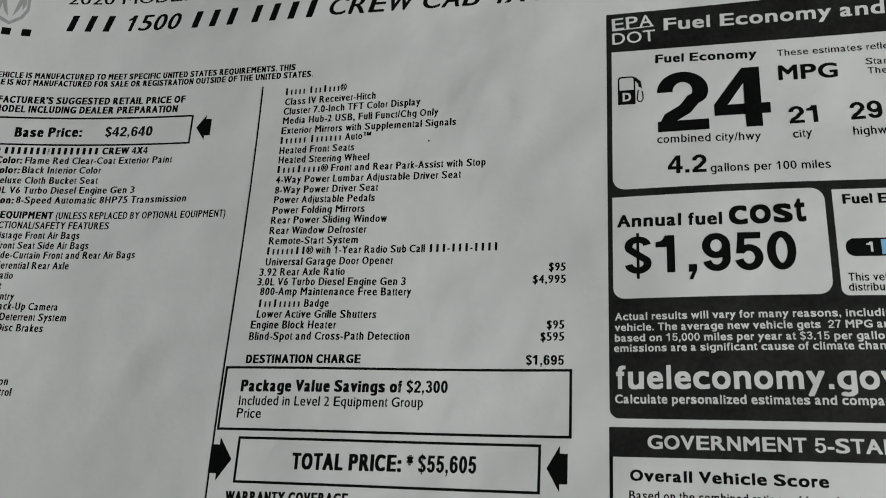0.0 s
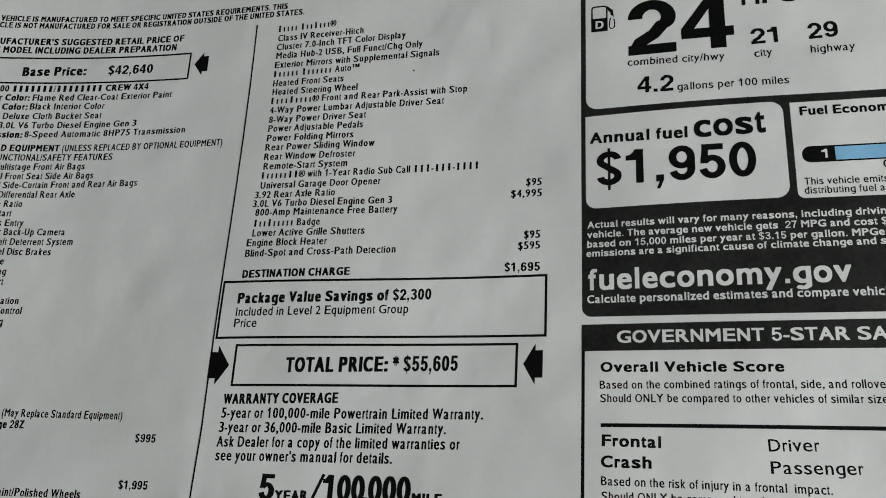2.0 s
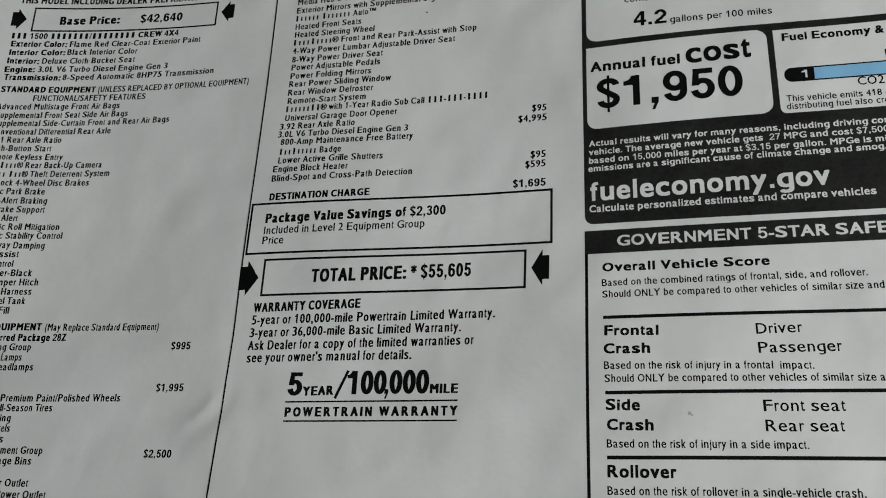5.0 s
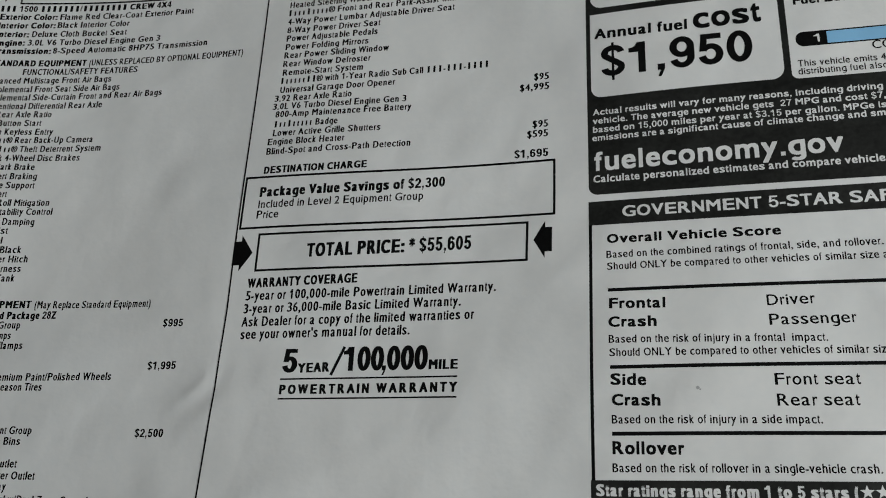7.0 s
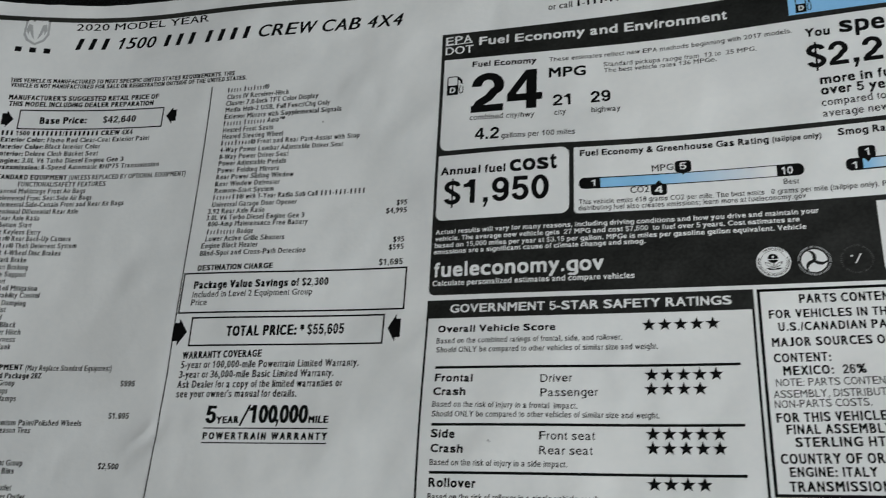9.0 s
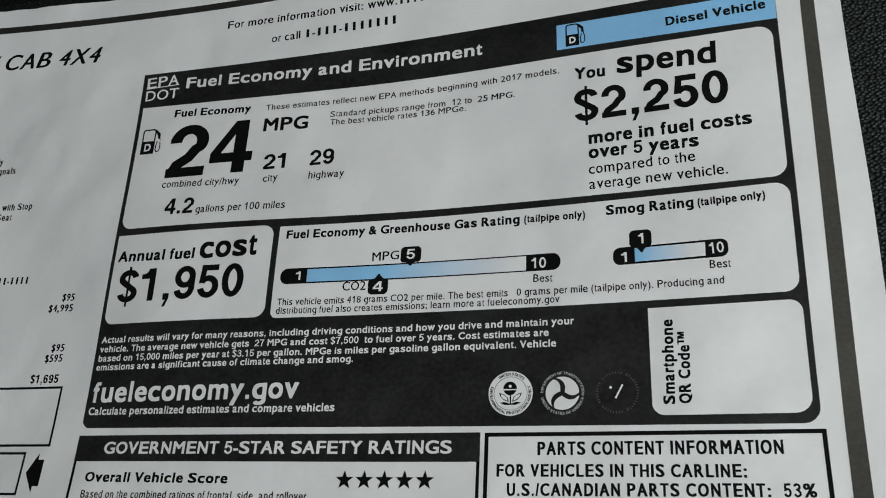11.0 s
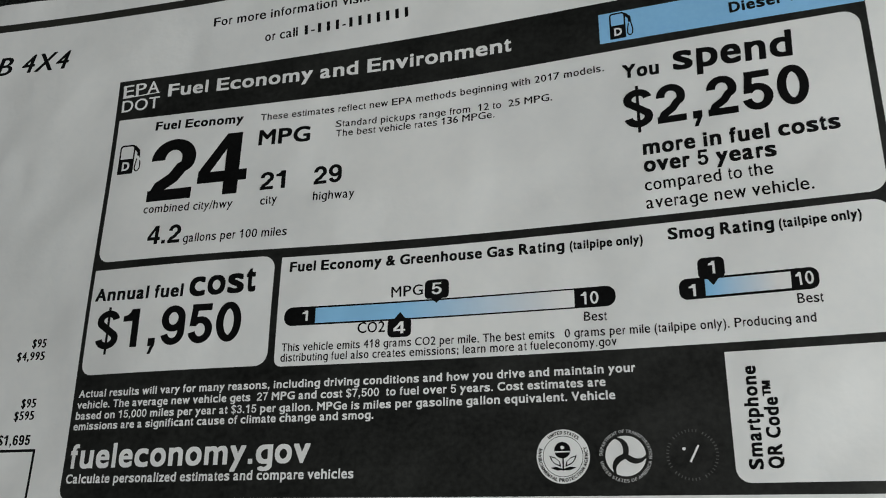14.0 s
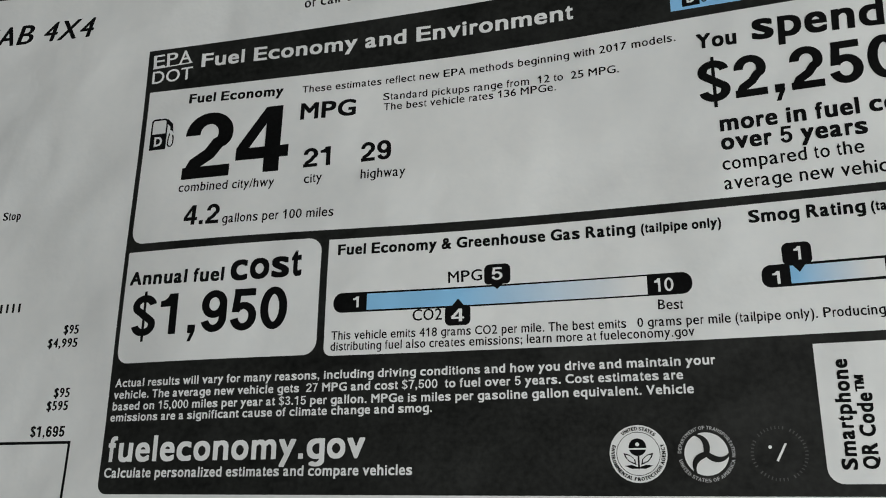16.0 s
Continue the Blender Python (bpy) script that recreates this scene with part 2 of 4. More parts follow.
def rule(parent, u0, v0, u1, v1, w, mat=None, lift=INK, name="rule"):
    du, dv = u1 - u0, v1 - v0
    n = math.hypot(du, dv)
    ou, ov = -dv / n * w / 2, du / n * w / 2
    return shape(name, [(u0 + ou, v0 + ov), (u0 - ou, v0 - ov), (u1 - ou, v1 - ov), (u1 + ou, v1 + ov)], mat or black_ink, parent, lift, "", 1.7)


def outline_box(parent, u0, v0, u1, v1, w, name="box_outline", mat=None):
    """A printed frame: four strips, in one mesh."""
    bm = bmesh.new()
    for a, b, c, d in ((u0, v1 - w, u1, v1), (u0, v0, u1, v0 + w), (u0, v0 + w, u0 + w, v1 - w), (u1 - w, v0 + w, u1, v1 - w)):
        bm.faces.new([bm.verts.new(p) for p in ((a, b, 0), (c, b, 0), (c, d, 0), (a, d, 0))])
    cut(bm)
    bent(bm, INK)
    return part(name, bm, mat or black_ink, parent, "", True)


# ---------------------------------------------------------------- type
# The built-in letters, set on the widths and heights of a grotesque: thousandths of an em.
PLAIN = {"A": 667, "B": 667, "C": 722, "D": 722, "E": 667, "F": 611, "G": 778, "H": 722, "I": 278, "J": 500, "K": 667, "L": 556, "M": 833, "O": 778, "P": 667, "Q": 778, "R": 722, "S": 667, "T": 611, "V": 667, "W": 944, "Z": 611, "c": 500, "f": 278, "i": 222, "j": 222, "k": 500, "l": 222, "m": 833, "r": 333, "s": 500, "t": 278, "v": 500, "w": 722, "x": 500, "y": 500, "z": 500}
HEAVY = {"A": 722, "J": 556, "K": 722, "L": 611, "b": 611, "c": 556, "d": 611, "f": 333, "g": 611, "h": 611, "i": 278, "j": 278, "k": 556, "l": 278, "m": 889, "n": 611, "o": 611, "p": 611, "q": 611, "r": 389, "s": 556, "t": 333, "u": 611, "v": 556, "w": 778, "x": 556, "y": 556, ":": 333, ";": 333, "&": 722}
SIGNS = {" ": 278, ".": 278, ",": 278, ":": 278, ";": 278, "/": 278, "'": 222, "(": 333, ")": 333, "-": 333, "*": 389, "%": 889, "&": 667, "®": 737, "™": 1000}


def advance(ch, heavy):
    width = HEAVY.get(ch) if heavy else None
    width = width or PLAIN.get(ch) or SIGNS.get(ch) or (722 if ch.isupper() else 556)
    return width / 1000.0


def bearings(ch):
    """Free space before and after a letter, in em."""
    if ch == "1":
        return 0.085, 0.185
    if ch in "ATVWXYvwxyZz7/":
        return 0.018, 0.018
    left = 0.072 if ch in "BDEFHIKLMNPRUbhiklmnpru.:,;" else 0.03 if ch in "ftj-" else 0.042
    right = 0.072 if ch in "HIMNUJadhilmnqu.:,;" else 0.014 if ch in "fr" else 0.028 if ch in "EFLtkKj-" else 0.042
    return left, right


CAP, X_HEIGHT, TAIL = 0.718, 0.528, -0.205


def knots(ch, low, high):
    """Heights of the built-in letter and the heights that they go to."""
    if ch in "QR" or ch.isupper() or ch.isdigit():
        return ((-0.139, -0.06), (0.0, 0.0), (0.682, CAP)) if ch == "Q" else ((low, 0.0), (high, CAP))
    if ch in "acemnorsuvwxz":
        return (low, min(0.0, low)), (high, X_HEIGHT)
    if ch in "bdfhkl":
        return (-0.009, -0.009), (0.449, X_HEIGHT), (high, CAP)
    if ch == "t":
        return (-0.009, -0.006), (0.449, X_HEIGHT), (high, 0.66)
    if ch in "gpqyj":
        return (low, TAIL), (0.0, 0.0), (0.449, X_HEIGHT), (0.682, CAP)
    return (-0.23, -0.242), (0.0, 0.0), (0.682, CAP)


@functools.lru_cache(None)
def outline(ch, fine):
    """Vertices and faces of one built-in letter, in its own em."""
    if ch == "g":
        # a plain tail: the bowl and stem of q, its foot bent back to the left
        co, faces = outline("q", fine)
        right, n = co[:, 0].max(), len(co)
        co = np.column_stack([co[:, 0], np.maximum(co[:, 1], -0.062)])
        mid, bend = right - 0.2, []
        for k in range(2 * fine + 5):
            a = radians(-138.0 * k / (2 * fine + 4))
            c, d = math.cos(a), math.sin(a)
            bend += [(mid + 0.2 * c, -0.06 + 0.17 * d), (mid + 0.11 * c, -0.06 + 0.095 * d)]
        faces = faces + [(n + i, n + i + 1, n + i + 3, n + i + 2) for i in range(0, len(bend) - 2, 2)]
        return np.vstack([co, bend]), faces
    c = bpy.data.curves.new("type", 'FONT')
    c.body, c.resolution_u, c.fill_mode = ch, fine, 'FRONT'
    ob = bpy.data.objects.new("type", c)
    mesh = bpy.data.meshes.new_from_object(ob)
    co = np.empty(len(mesh.vertices) * 3)
    mesh.vertices.foreach_get("co", co)
    faces = [tuple(p.vertices) for p in mesh.polygons]
    bpy.data.meshes.remove(mesh)
    bpy.data.objects.remove(ob)
    bpy.data.curves.remove(c)
    co = co.reshape(-1, 3)[:, :2]
    if ch == "1":
        # the flag of the figure one
        top, x = co[:, 1].max(), co[:, 0].min()
        n = len(co)
        co = np.vstack([co, [(x + 0.03, top), (x + 0.03, top - 0.17), (x - 0.16, top - 0.235), (x - 0.16, top - 0.15), (x - 0.05, top - 0.10), (x - 0.01, top)]])
        faces = faces + [tuple(range(n + 5, n - 1, -1))]
    return co, faces


def stamp(a, b):
    """Shifts of one letter whose overlaid strokes give it weight, with square corners."""
    return tuple((a * i, b * j) for i in (-1, 0, 1) for j in (-1, 0, 1) if i or j)


# each style: the shifts in em, the slant, whether it is set on the heavy widths, and its tracking
STYLES = {
    "r": (((-0.012, 0), (0.012, 0), (0, 0.006), (0, -0.006)), 0.0, False, 0.0),
    "b": (stamp(0.036, 0.024), 0.0, True, 0.0),
    "bw": (stamp(0.028, 0.019), 0.0, True, 0.0),
    "x": (stamp(0.030, 0.026), 0.0, True, -0.01),
    "h": (stamp(0.027, 0.022), 0.0, True, 0.0),
    "c": (((-0.042, 0), (0, 0.012), (0.042, 0), (0, -0.012)), 0.0, False, 0.0),
    "cl": (((-0.022, 0), (0, 0.008), (0.022, 0), (0, -0.008)), 0.0, False, 0.0),
    "cb": (stamp(0.064, 0.022), 0.0, True, 0.0),
    "ct": (stamp(0.064, 0.024), 0.0, True, -0.06),
    "cs": (stamp(0.062, 0.024), 0.0, True, 0.13),
    "cp": (stamp(0.042, 0.016), 0.0, True, 0.04),
    "l": (((-0.006, 0), (0.006, 0)), 0.0, False, 0.0),
    "t": (((-0.024, 0), (0.024, 0), (0, 0.008), (0, -0.008)), 0.26, False, 0.0),
}


# stroke widths of the heavy figures, upright and level, in em
FIGURE_STROKES = {"bw": (0.125, 0.108), "b": (0.138, 0.120), "h": (0.144, 0.126), "x": (0.150, 0.128), "cb": (0.178, 0.122), "ct": (0.186, 0.130), "cs": (0.17, 0.12), "cp": (0.148, 0.114)}


def bow(cx, cy, rx, ry, a0, a1, n):
    return [(cx + rx * math.cos(radians(a0 + (a1 - a0) * k / n)), cy + ry * math.sin(radians(a0 + (a1 - a0) * k / n))) for k in range(n + 1)]


def stroke(path, up, level):
    """A strip along a path, as wide across as an upright or a level stroke asks."""
    left, right = [], []
    for k, (x, y) in enumerate(path):
        (x0, y0), (x1, y1) = path[max(0, k - 1)], path[min(len(path) - 1, k + 1)]
        if path[0] == path[-1] and k in (0, len(path) - 1):
            (x0, y0), (x1, y1) = path[-2], path[1]
        d = math.hypot(x1 - x0, y1 - y0)
        nx, ny = -(y1 - y0) / d, (x1 - x0) / d
        w = 0.5 * math.hypot(up * nx, level * ny)
        left.append((x + w * nx, y + w * ny))
        right.append((x - w * nx, y - w * ny))
    n = len(path)
    return left + right, [(k, n + k, n + k + 1, k + 1) for k in range(n - 1)]


def figure(ch, up, level, fine):
    """A heavy grotesque figure: vertices in em with small lifts, and faces."""
    n = 4 * fine
    left, right, foot, head, mid = 0.035 + up / 2, 0.521 - up / 2, level / 2, CAP - level / 2, 0.278
    wide = right - mid

    def bar(x0, y0, x1, y1):
        return [(x0, y0), (x1, y0), (x1, y1), (x0, y1)], [(0, 1, 2, 3)]

    if ch == "0":
        ring = bow(mid, CAP / 2, wide, head - CAP / 2 + 0.006, 0, 360, 2 * n)
        ring[-1] = ring[0]
        pieces = [stroke(ring, up, level)]
    elif ch == "1":
        pieces = [bar(0.385 - up, 0, 0.385, CAP), ([(0.39 - up, 0.49), (0.39 - up, CAP), (0.36 - up, CAP), (0.33 - up, 0.655), (0.27 - up, 0.607), (0.19 - up, 0.595), (0.19 - up, 0.49)], [tuple(range(7))])]
    elif ch == "2":
        pieces = [stroke(bow(mid, head - 0.168, wide, 0.172, 182, -30, n) + [(mid + 0.58 * wide, 0.375), (mid + 0.02, 0.262), (left + 0.045, 0.165), (left + 0.005, 0.06)], up, level), bar(0.035, 0, 0.515, level)]
    elif ch == "3":
        pieces = [stroke(bow(mid - 0.01, 0.535, wide * 0.92, head - 0.535 + 0.006, 170, -85, n), up, level), stroke(bow(mid, 0.205, wide, 0.205 - foot + 0.006, 85, -170, n), up, level), bar(0.2, 0.33, 0.30, 0.33 + 0.9 * level)]
    elif ch == "4":
        y = 0.152 + level
        pieces = [bar(0.455 - up, 0, 0.455, CAP), bar(0.022, 0.152, 0.535, y), ([(0.022, y - 0.02), (0.022, 0.285), (0.455 - up - 0.01, CAP), (0.46 - up, CAP), (0.46 - up, 0.545), (0.138, y - 0.02)], [tuple(range(6))])]
    elif ch == "5":
        pieces = [bar(0.095, CAP - level, 0.49, CAP), ([(0.062, 0.315), (0.062 + 0.92 * up, 0.315), (0.10 + 0.88 * up, CAP - 0.01), (0.105, CAP - 0.01)], [(0, 1, 2, 3)]), stroke(bow(mid, 0.24, wide, 0.24 - foot + 0.006, 146, -168, n), up, level)]
    elif ch in "69":
        ring = bow(mid, CAP - 0.237, wide, 0.237 - level / 2 + 0.006, 0, 360, 2 * n)
        ring[-1] = ring[0]
        pieces = [stroke(ring, up, level), stroke([(right, CAP - 0.22), (right, 0.33)] + bow(mid, 0.235, wide, 0.235 - foot + 0.006, 0, -165, n), up, level)]
        if ch == "6":
            pieces = [([(2 * mid - x, CAP - y) for x, y in pts], fs) for pts, fs in pieces]
    elif ch == "7":
        pieces = [bar(0.035, CAP - level, 0.52, CAP), stroke([(0.44, CAP - 0.02), (0.36, 0.47), (0.28, 0.27), (0.225, 0.0)], up, level)]
    elif ch == "8":
        pieces = []
        for cy, ry, k in ((0.53, head - 0.53, 0.92), (0.205, 0.205 - foot, 1.0)):
            ring = bow(mid, cy, wide * k, ry + 0.012, 0, 360, 2 * n)
            ring[-1] = ring[0]
            pieces.append(stroke(ring, up, level))
    elif ch == "$":
        spine = bow(mid, 0.528, wide, head - 0.528 + 0.006, 8, 208, n) + bow(mid, 0.192, wide, 0.192 - foot + 0.006, 28, -172, n)
        pieces = [stroke(spine, up, level), bar(mid - 0.026, -0.105, mid + 0.026, CAP + 0.075)]
    elif ch == ",":
        pieces = [([(0.066, 0), (0.066, 0.142), (0.212, 0.142), (0.212, 0.03), (0.135, -0.145), (0.070, -0.145), (0.128, 0)], [tuple(range(7))])]
    else:
        pieces = [bar(0.066, 0, 0.212, 0.142)]
    verts, faces = [], []
    for k, (pts, fs) in enumerate(pieces):
        faces += [tuple(i + len(verts) for i in f) for f in fs]
        verts += [(x, y, 0.0008 * k) for x, y in pts]
    return np.array(verts), faces


@functools.lru_cache(None)
def letter(ch, style, fine):
    """One letter in its cell: vertices in em with the lift of each overlaid copy, faces, and the cell's width."""
    shifts, slant, heavy, tracking = STYLES[style]
    width = advance(ch, heavy)
    if ch == " ":
        return None, [], width + tracking
    if style in FIGURE_STROKES and ch in "0123456789$,.":
        co, faces = figure(ch, *FIGURE_STROKES[style], fine)
        if style == "ct" and ch == ",":
            return co - np.array([0.10, 0.0, 0.0]), faces, 0.10
        return co, faces, width + tracking
    co, faces = outline(ch, fine)
    used = co[sorted({i for f in faces for i in f})]
    sx, sy = max(s[0] for s in shifts), max(s[1] for s in shifts)
    left, right = (0.85 * b if heavy else b for b in bearings(ch))
    lo, hi = used[:, 0].min(), used[:, 0].max()
    x = left + sx + (co[:, 0] - lo) / (hi - lo) * (width - left - right - 2 * sx)
    if ch in ".,:;'®™*" or hi - lo < 0.11:
        x = (co[:, 0] - (lo + hi) / 2) * {"™": 1.15, "*": 0.7}.get(ch, 1.0) + width / 2
    pairs = knots(ch, used[:, 1].min(), used[:, 1].max())
    y = np.interp(co[:, 1], [p for p, q in pairs], [q - sy if q > 0.3 else q + sy for p, q in pairs])
    flat = np.column_stack([x, y])
    n = len(flat)
    out = np.concatenate([np.column_stack([flat + np.array(s), np.full(n, 0.0008 * k)]) for k, s in enumerate(shifts)])
    return out, [tuple(i + n * k for i in f) for k in range(len(shifts)) for f in faces], width + tracking


def runs(body, style, fine):
    """Split at braces: lettered runs and runs of plain bars, set one after the other."""
    slant = STYLES[style][1]
    solid = 0.36 if style in "rclt" else 0.46
    cells, faces, at, count = [], [], 0.0, 0
    for k, piece in enumerate(body.replace("{", "|").replace("}", "|").split("|")):
        for ch in piece:
            if k % 2 == 0:
                co, fs, width = letter(ch, style, fine)
            else:
                width, h = (0.69, CAP) if ch == "X" else (0.53, X_HEIGHT)
                x0, x1 = width * (0.5 - solid / 2), width * (0.5 + solid / 2)
                co, fs = np.array([(x0, 0, 0), (x1, 0, 0), (x1, h, 0), (x0, h, 0)]), [(0, 1, 2, 3)]
            if co is not None:
                cells.append(co + np.array([at, 0, 0]))
                faces += [tuple(i + count for i in f) for f in fs]
                count += len(co)
            at += width
    co = np.concatenate(cells)
    co[:, 0] += slant * co[:, 1]
    return co, faces


def line(parent, body, u0, v0, u1, v1, cap, style, mat=None, name="text_line"):
    """One printed line: from (u0, v0) to (u1, v1) along its foot, its capitals cap high."""
    co, faces = runs(body, style, 12 if cap > 5 else 6 if cap > 2.8 else 3)
    bare = mat is None and parent.name in ("price_sheet", "safety_panel", "parts_panel")
    lift = INK if bare else TYPE
    used = co[sorted({i for f in faces for i in f}), 0]
    t = (co[:, 0] - used.min()) / (used.max() - used.min())
    h = co[:, 1] * cap / CAP
    n = math.hypot(u1 - u0, v1 - v0)
    uu, vv = (u1 - u0) / n, (v1 - v0) / n
    us, vs = u0 + t * (u1 - u0) - h * vv, v0 + t * (v1 - v0) + h * uu
    mesh = bpy.data.meshes.new(name)
    mesh.from_pydata([page(u, v, lift + d) for u, v, d in zip(us, vs, co[:, 2])], [], faces)
    mesh.materials.append(mat or black_ink)
    ob = new(name, mesh)
    ob.parent = parent
    return ob


def ring_text(parent, body, u, v, r, cap, start, span, mat, name="ring_lettering", inward=False):
    """Lettering round a seal, clockwise from an angle over a span in degrees, its feet on the radius r."""
    co, faces = runs(body, "c", 3)
    t = (co[:, 0] - co[:, 0].min()) / (co[:, 0].max() - co[:, 0].min())
    a = np.radians(start - span * t)
    q = r + co[:, 1] * cap / CAP
    if inward:
        a, q = np.radians(start + span * t), r - co[:, 1] * cap / CAP
    mesh = bpy.data.meshes.new(name)
    mesh.from_pydata([page(u + d * math.cos(b), v + d * math.sin(b), TYPE + 0.01 + e) for d, b, e in zip(q, a, co[:, 2])], [], faces)
    mesh.materials.append(mat)
    ob = new(name, mesh)
    ob.parent = parent
    return ob


def star(parent, u, v, r, mat=None):
    pts = []
    for k in range(10):
        a, q = radians(90 + 36 * k), (r if k % 2 == 0 else 0.40 * r)
        pts.append((u + q * math.cos(a), v + q * math.sin(a)))
    return shape("star", pts, mat or black_ink, parent, TYPE)


def arrow(parent, u, v, w, h, way):
    """A printed block arrow with a notched tail, pointing along way (1 right, -1 left), its tip at (u, v)."""
    pts = [(0, 0), (-0.62 * w, 0.5 * h), (-0.62 * w, 0.33 * h), (-w, 0.33 * h), (-w, -0.33 * h), (-0.62 * w, -0.33 * h), (-0.62 * w, -0.5 * h)]
    return shape("arrow", [(u + way * a, v + b) for a, b in pts], black_ink, parent)


def fuel_pump(parent, u, v, s):
    """The pump sign with a letter D: body, window, hose and nozzle, its lower left corner at (u, v)."""
    pump = shape("fuel_pump_sign", [(u + a * s, v + b * s) for a, b in rounded(0, 0, 4.3, 8.0, (0.1, 0.1, 0.9, 0.9))], black_ink, parent, OVER + 0.008)
    shape("sign_window", [(u + a * s, v + b * s) for a, b in rounded(0.42, 4.1, 3.88, 7.55, (0.1, 0.1, 0.6, 0.6))], paper_white if s > 0.9 else sky_blue_ink, pump, OVER + 0.016)
    line(pump, "D", u + 1.15 * s, v + 0.9 * s, u + 3.25 * s, v + 0.9 * s, 2.4 * s, "b", white_ink, "letter")
    shape("nozzle", [(u + a * s, v + b * s) for a, b in ((4.2, 7.8), (5.7, 6.3), (5.9, 4.5), (5.1, 4.5), (5.0, 5.7), (4.2, 6.6))], black_ink, pump, OVER + 0.008)
    hose = [(5.7, 4.6), (6.1, 2.6), (6.1, 1.3), (5.7, 0.6), (5.1, 0.6), (4.7, 1.2), (4.8, 2.6), (5.1, 4.2)]
    for (a, b), (c, d) in zip(hose, hose[1:]):
        rule(pump, u + a * s, v + b * s, u + c * s, v + d * s, 0.34 * s, None, OVER + 0.008, "hose")
    return pump


# ---------------------------------------------------------------- the setting: an unseen closed cabin added round the seat, dark to steer the light
def wall(name, label, mat, *boxes):
    bm = bmesh.new()
    for b in boxes:
        box(bm, *b)
    return tagged(finish(name, bm, mat), label, "wall", "", "structure")


bm = bmesh.new()
box(bm, -1.14, -1.24, -0.40, 0.84, 1.24, -0.36)
tagged(finish("floor", bm, carpet_black), "black carpeted cabin floor under the seat", "floor", "", "structure")
bm = bmesh.new()
box(bm, -1.14, -1.24, 0.95, 0.84, 1.24, 0.99)
tagged(finish("ceiling", bm, headliner_grey), "dark grey fabric headliner", "ceiling", "", "structure")
# added without an opening, so that the sheet's left side stays darker
wall("wall_west", "dark grey plain side, unseen, closed to keep light out", trim_grey, (-1.14, -1.24, -0.36, -1.08, 1.24, 0.95))
for name, x0, x1 in (("wall_east", 0.78, 0.84),):
    wall(name, "dark grey cabin side with a wide window opening", trim_grey, (x0, -1.24, -0.36, x1, 1.24, 0.21), (x0, -1.24, 0.73, x1, 1.24, 0.95), (x0, -1.24, 0.21, x1, -0.66, 0.73), (x0, 0.62, 0.21, x1, 1.24, 0.73))
wall("wall_north", "dark grey plain cabin end", trim_grey, (-1.08, 1.18, -0.36, 0.78, 1.24, 0.95))
wall("wall_south", "dark grey cabin end with a wide window opening", trim_grey, (-1.08, -1.24, -0.36, 0.78, -1.18, 0.34), (-1.08, -1.24, 0.88, 0.78, -1.18, 0.95), (-1.08, -1.24, 0.34, -0.66, -1.18, 0.88), (0.66, -1.24, 0.34, 0.78, -1.18, 0.88))

# ---------------------------------------------------------------- the seat that the sheet lies on
seat = tagged(new("car_seat"), "dark grey car seat in coarsely woven cloth", "seat")


def cushion_z(x, y):
    z = -0.0035 + 0.0012 * math.sin(x * 9 + 1) * math.sin(y * 8)
    z += 0.010 * max(0.0, (x - 0.19) / 0.3) ** 2 + 0.016 * max(0.0, (-0.12 - x) / 0.1) * 0.5
    if y > 0.240:
        z -= 2.2 * (y - 0.240) ** 2 / 0.05
    for d in (x + 0.62, 0.62 - x, y + 0.55):
        if d < 0.06:
            z -= (0.06 - d) ** 2 / 0.06
    return z


bm = bmesh.new()
nx, ny = 124, 86
grid = [[bm.verts.new((x, y, cushion_z(x, y))) for x in np.linspace(-0.62, 0.62, nx)] for y in np.linspace(-0.55, 0.31, ny)]
for r0, r1 in zip(grid, grid[1:]):
    for k in range(nx - 1):
        bm.faces.new((r0[k], r0[k + 1], r1[k + 1], r1[k]))
rim = [e for e in bm.edges if e.is_boundary]
made = bmesh.ops.extrude_edge_only(bm, edges=rim)["geom"]
for v in made:
    if isinstance(v, bmesh.types.BMVert):
        v.co.z = -0.30
part("cushion", bm, seat_fabric, seat, "dark grey coarsely woven cloth", True)
bm = bmesh.new()
box(bm, -0.60, -0.53, -0.36, 0.60, 0.52, -0.24)
bmesh.ops.bevel(bm, geom=bm.edges[:], offset=0.02, segments=2, affect='EDGES')
part("seat_base", bm, black_vinyl, seat, "black plastic seat base")
# rounded roll behind the cushion, in seat cloth with painted shade
bm = bmesh.new()
ring = []
for k in range(25):
    a = math.pi * 2 * k / 24
    ring.append((0.40 + 0.115 * math.cos(a) * (1 if math.cos(a) < 0 else 1.0), -0.145 + 0.125 * math.sin(a)))
rows = [[bm.verts.new((x, y, z + 0.004 * math.sin(7 * x))) for y, z in ring[:-1]] for x in np.linspace(-0.62, 0.62, 40)]
for r0, r1 in zip(rows, rows[1:]):
    for k in range(24):
        bm.faces.new((r0[k], r0[(k + 1) % 24], r1[(k + 1) % 24], r1[k]))
bm.faces.new(rows[0])
bm.faces.new(rows[-1][::-1])
bmesh.ops.recalc_face_normals(bm, faces=bm.faces[:])
part("bolster", bm, shaded_seat_cloth, seat, "coarsely woven seat cloth bolster, darkened in colour for shade", True)

# ---------------------------------------------------------------- the printed price sheet
sheet = tagged(new("price_sheet"), "curled white paper vehicle price sheet printed black, on cloth seat", "paper sheet")

bm = bmesh.new()
nu, nv = 230, 168
us, vs = np.linspace(LEFT, RIGHT, nu), np.linspace(BOTTOM, TOP, nv)


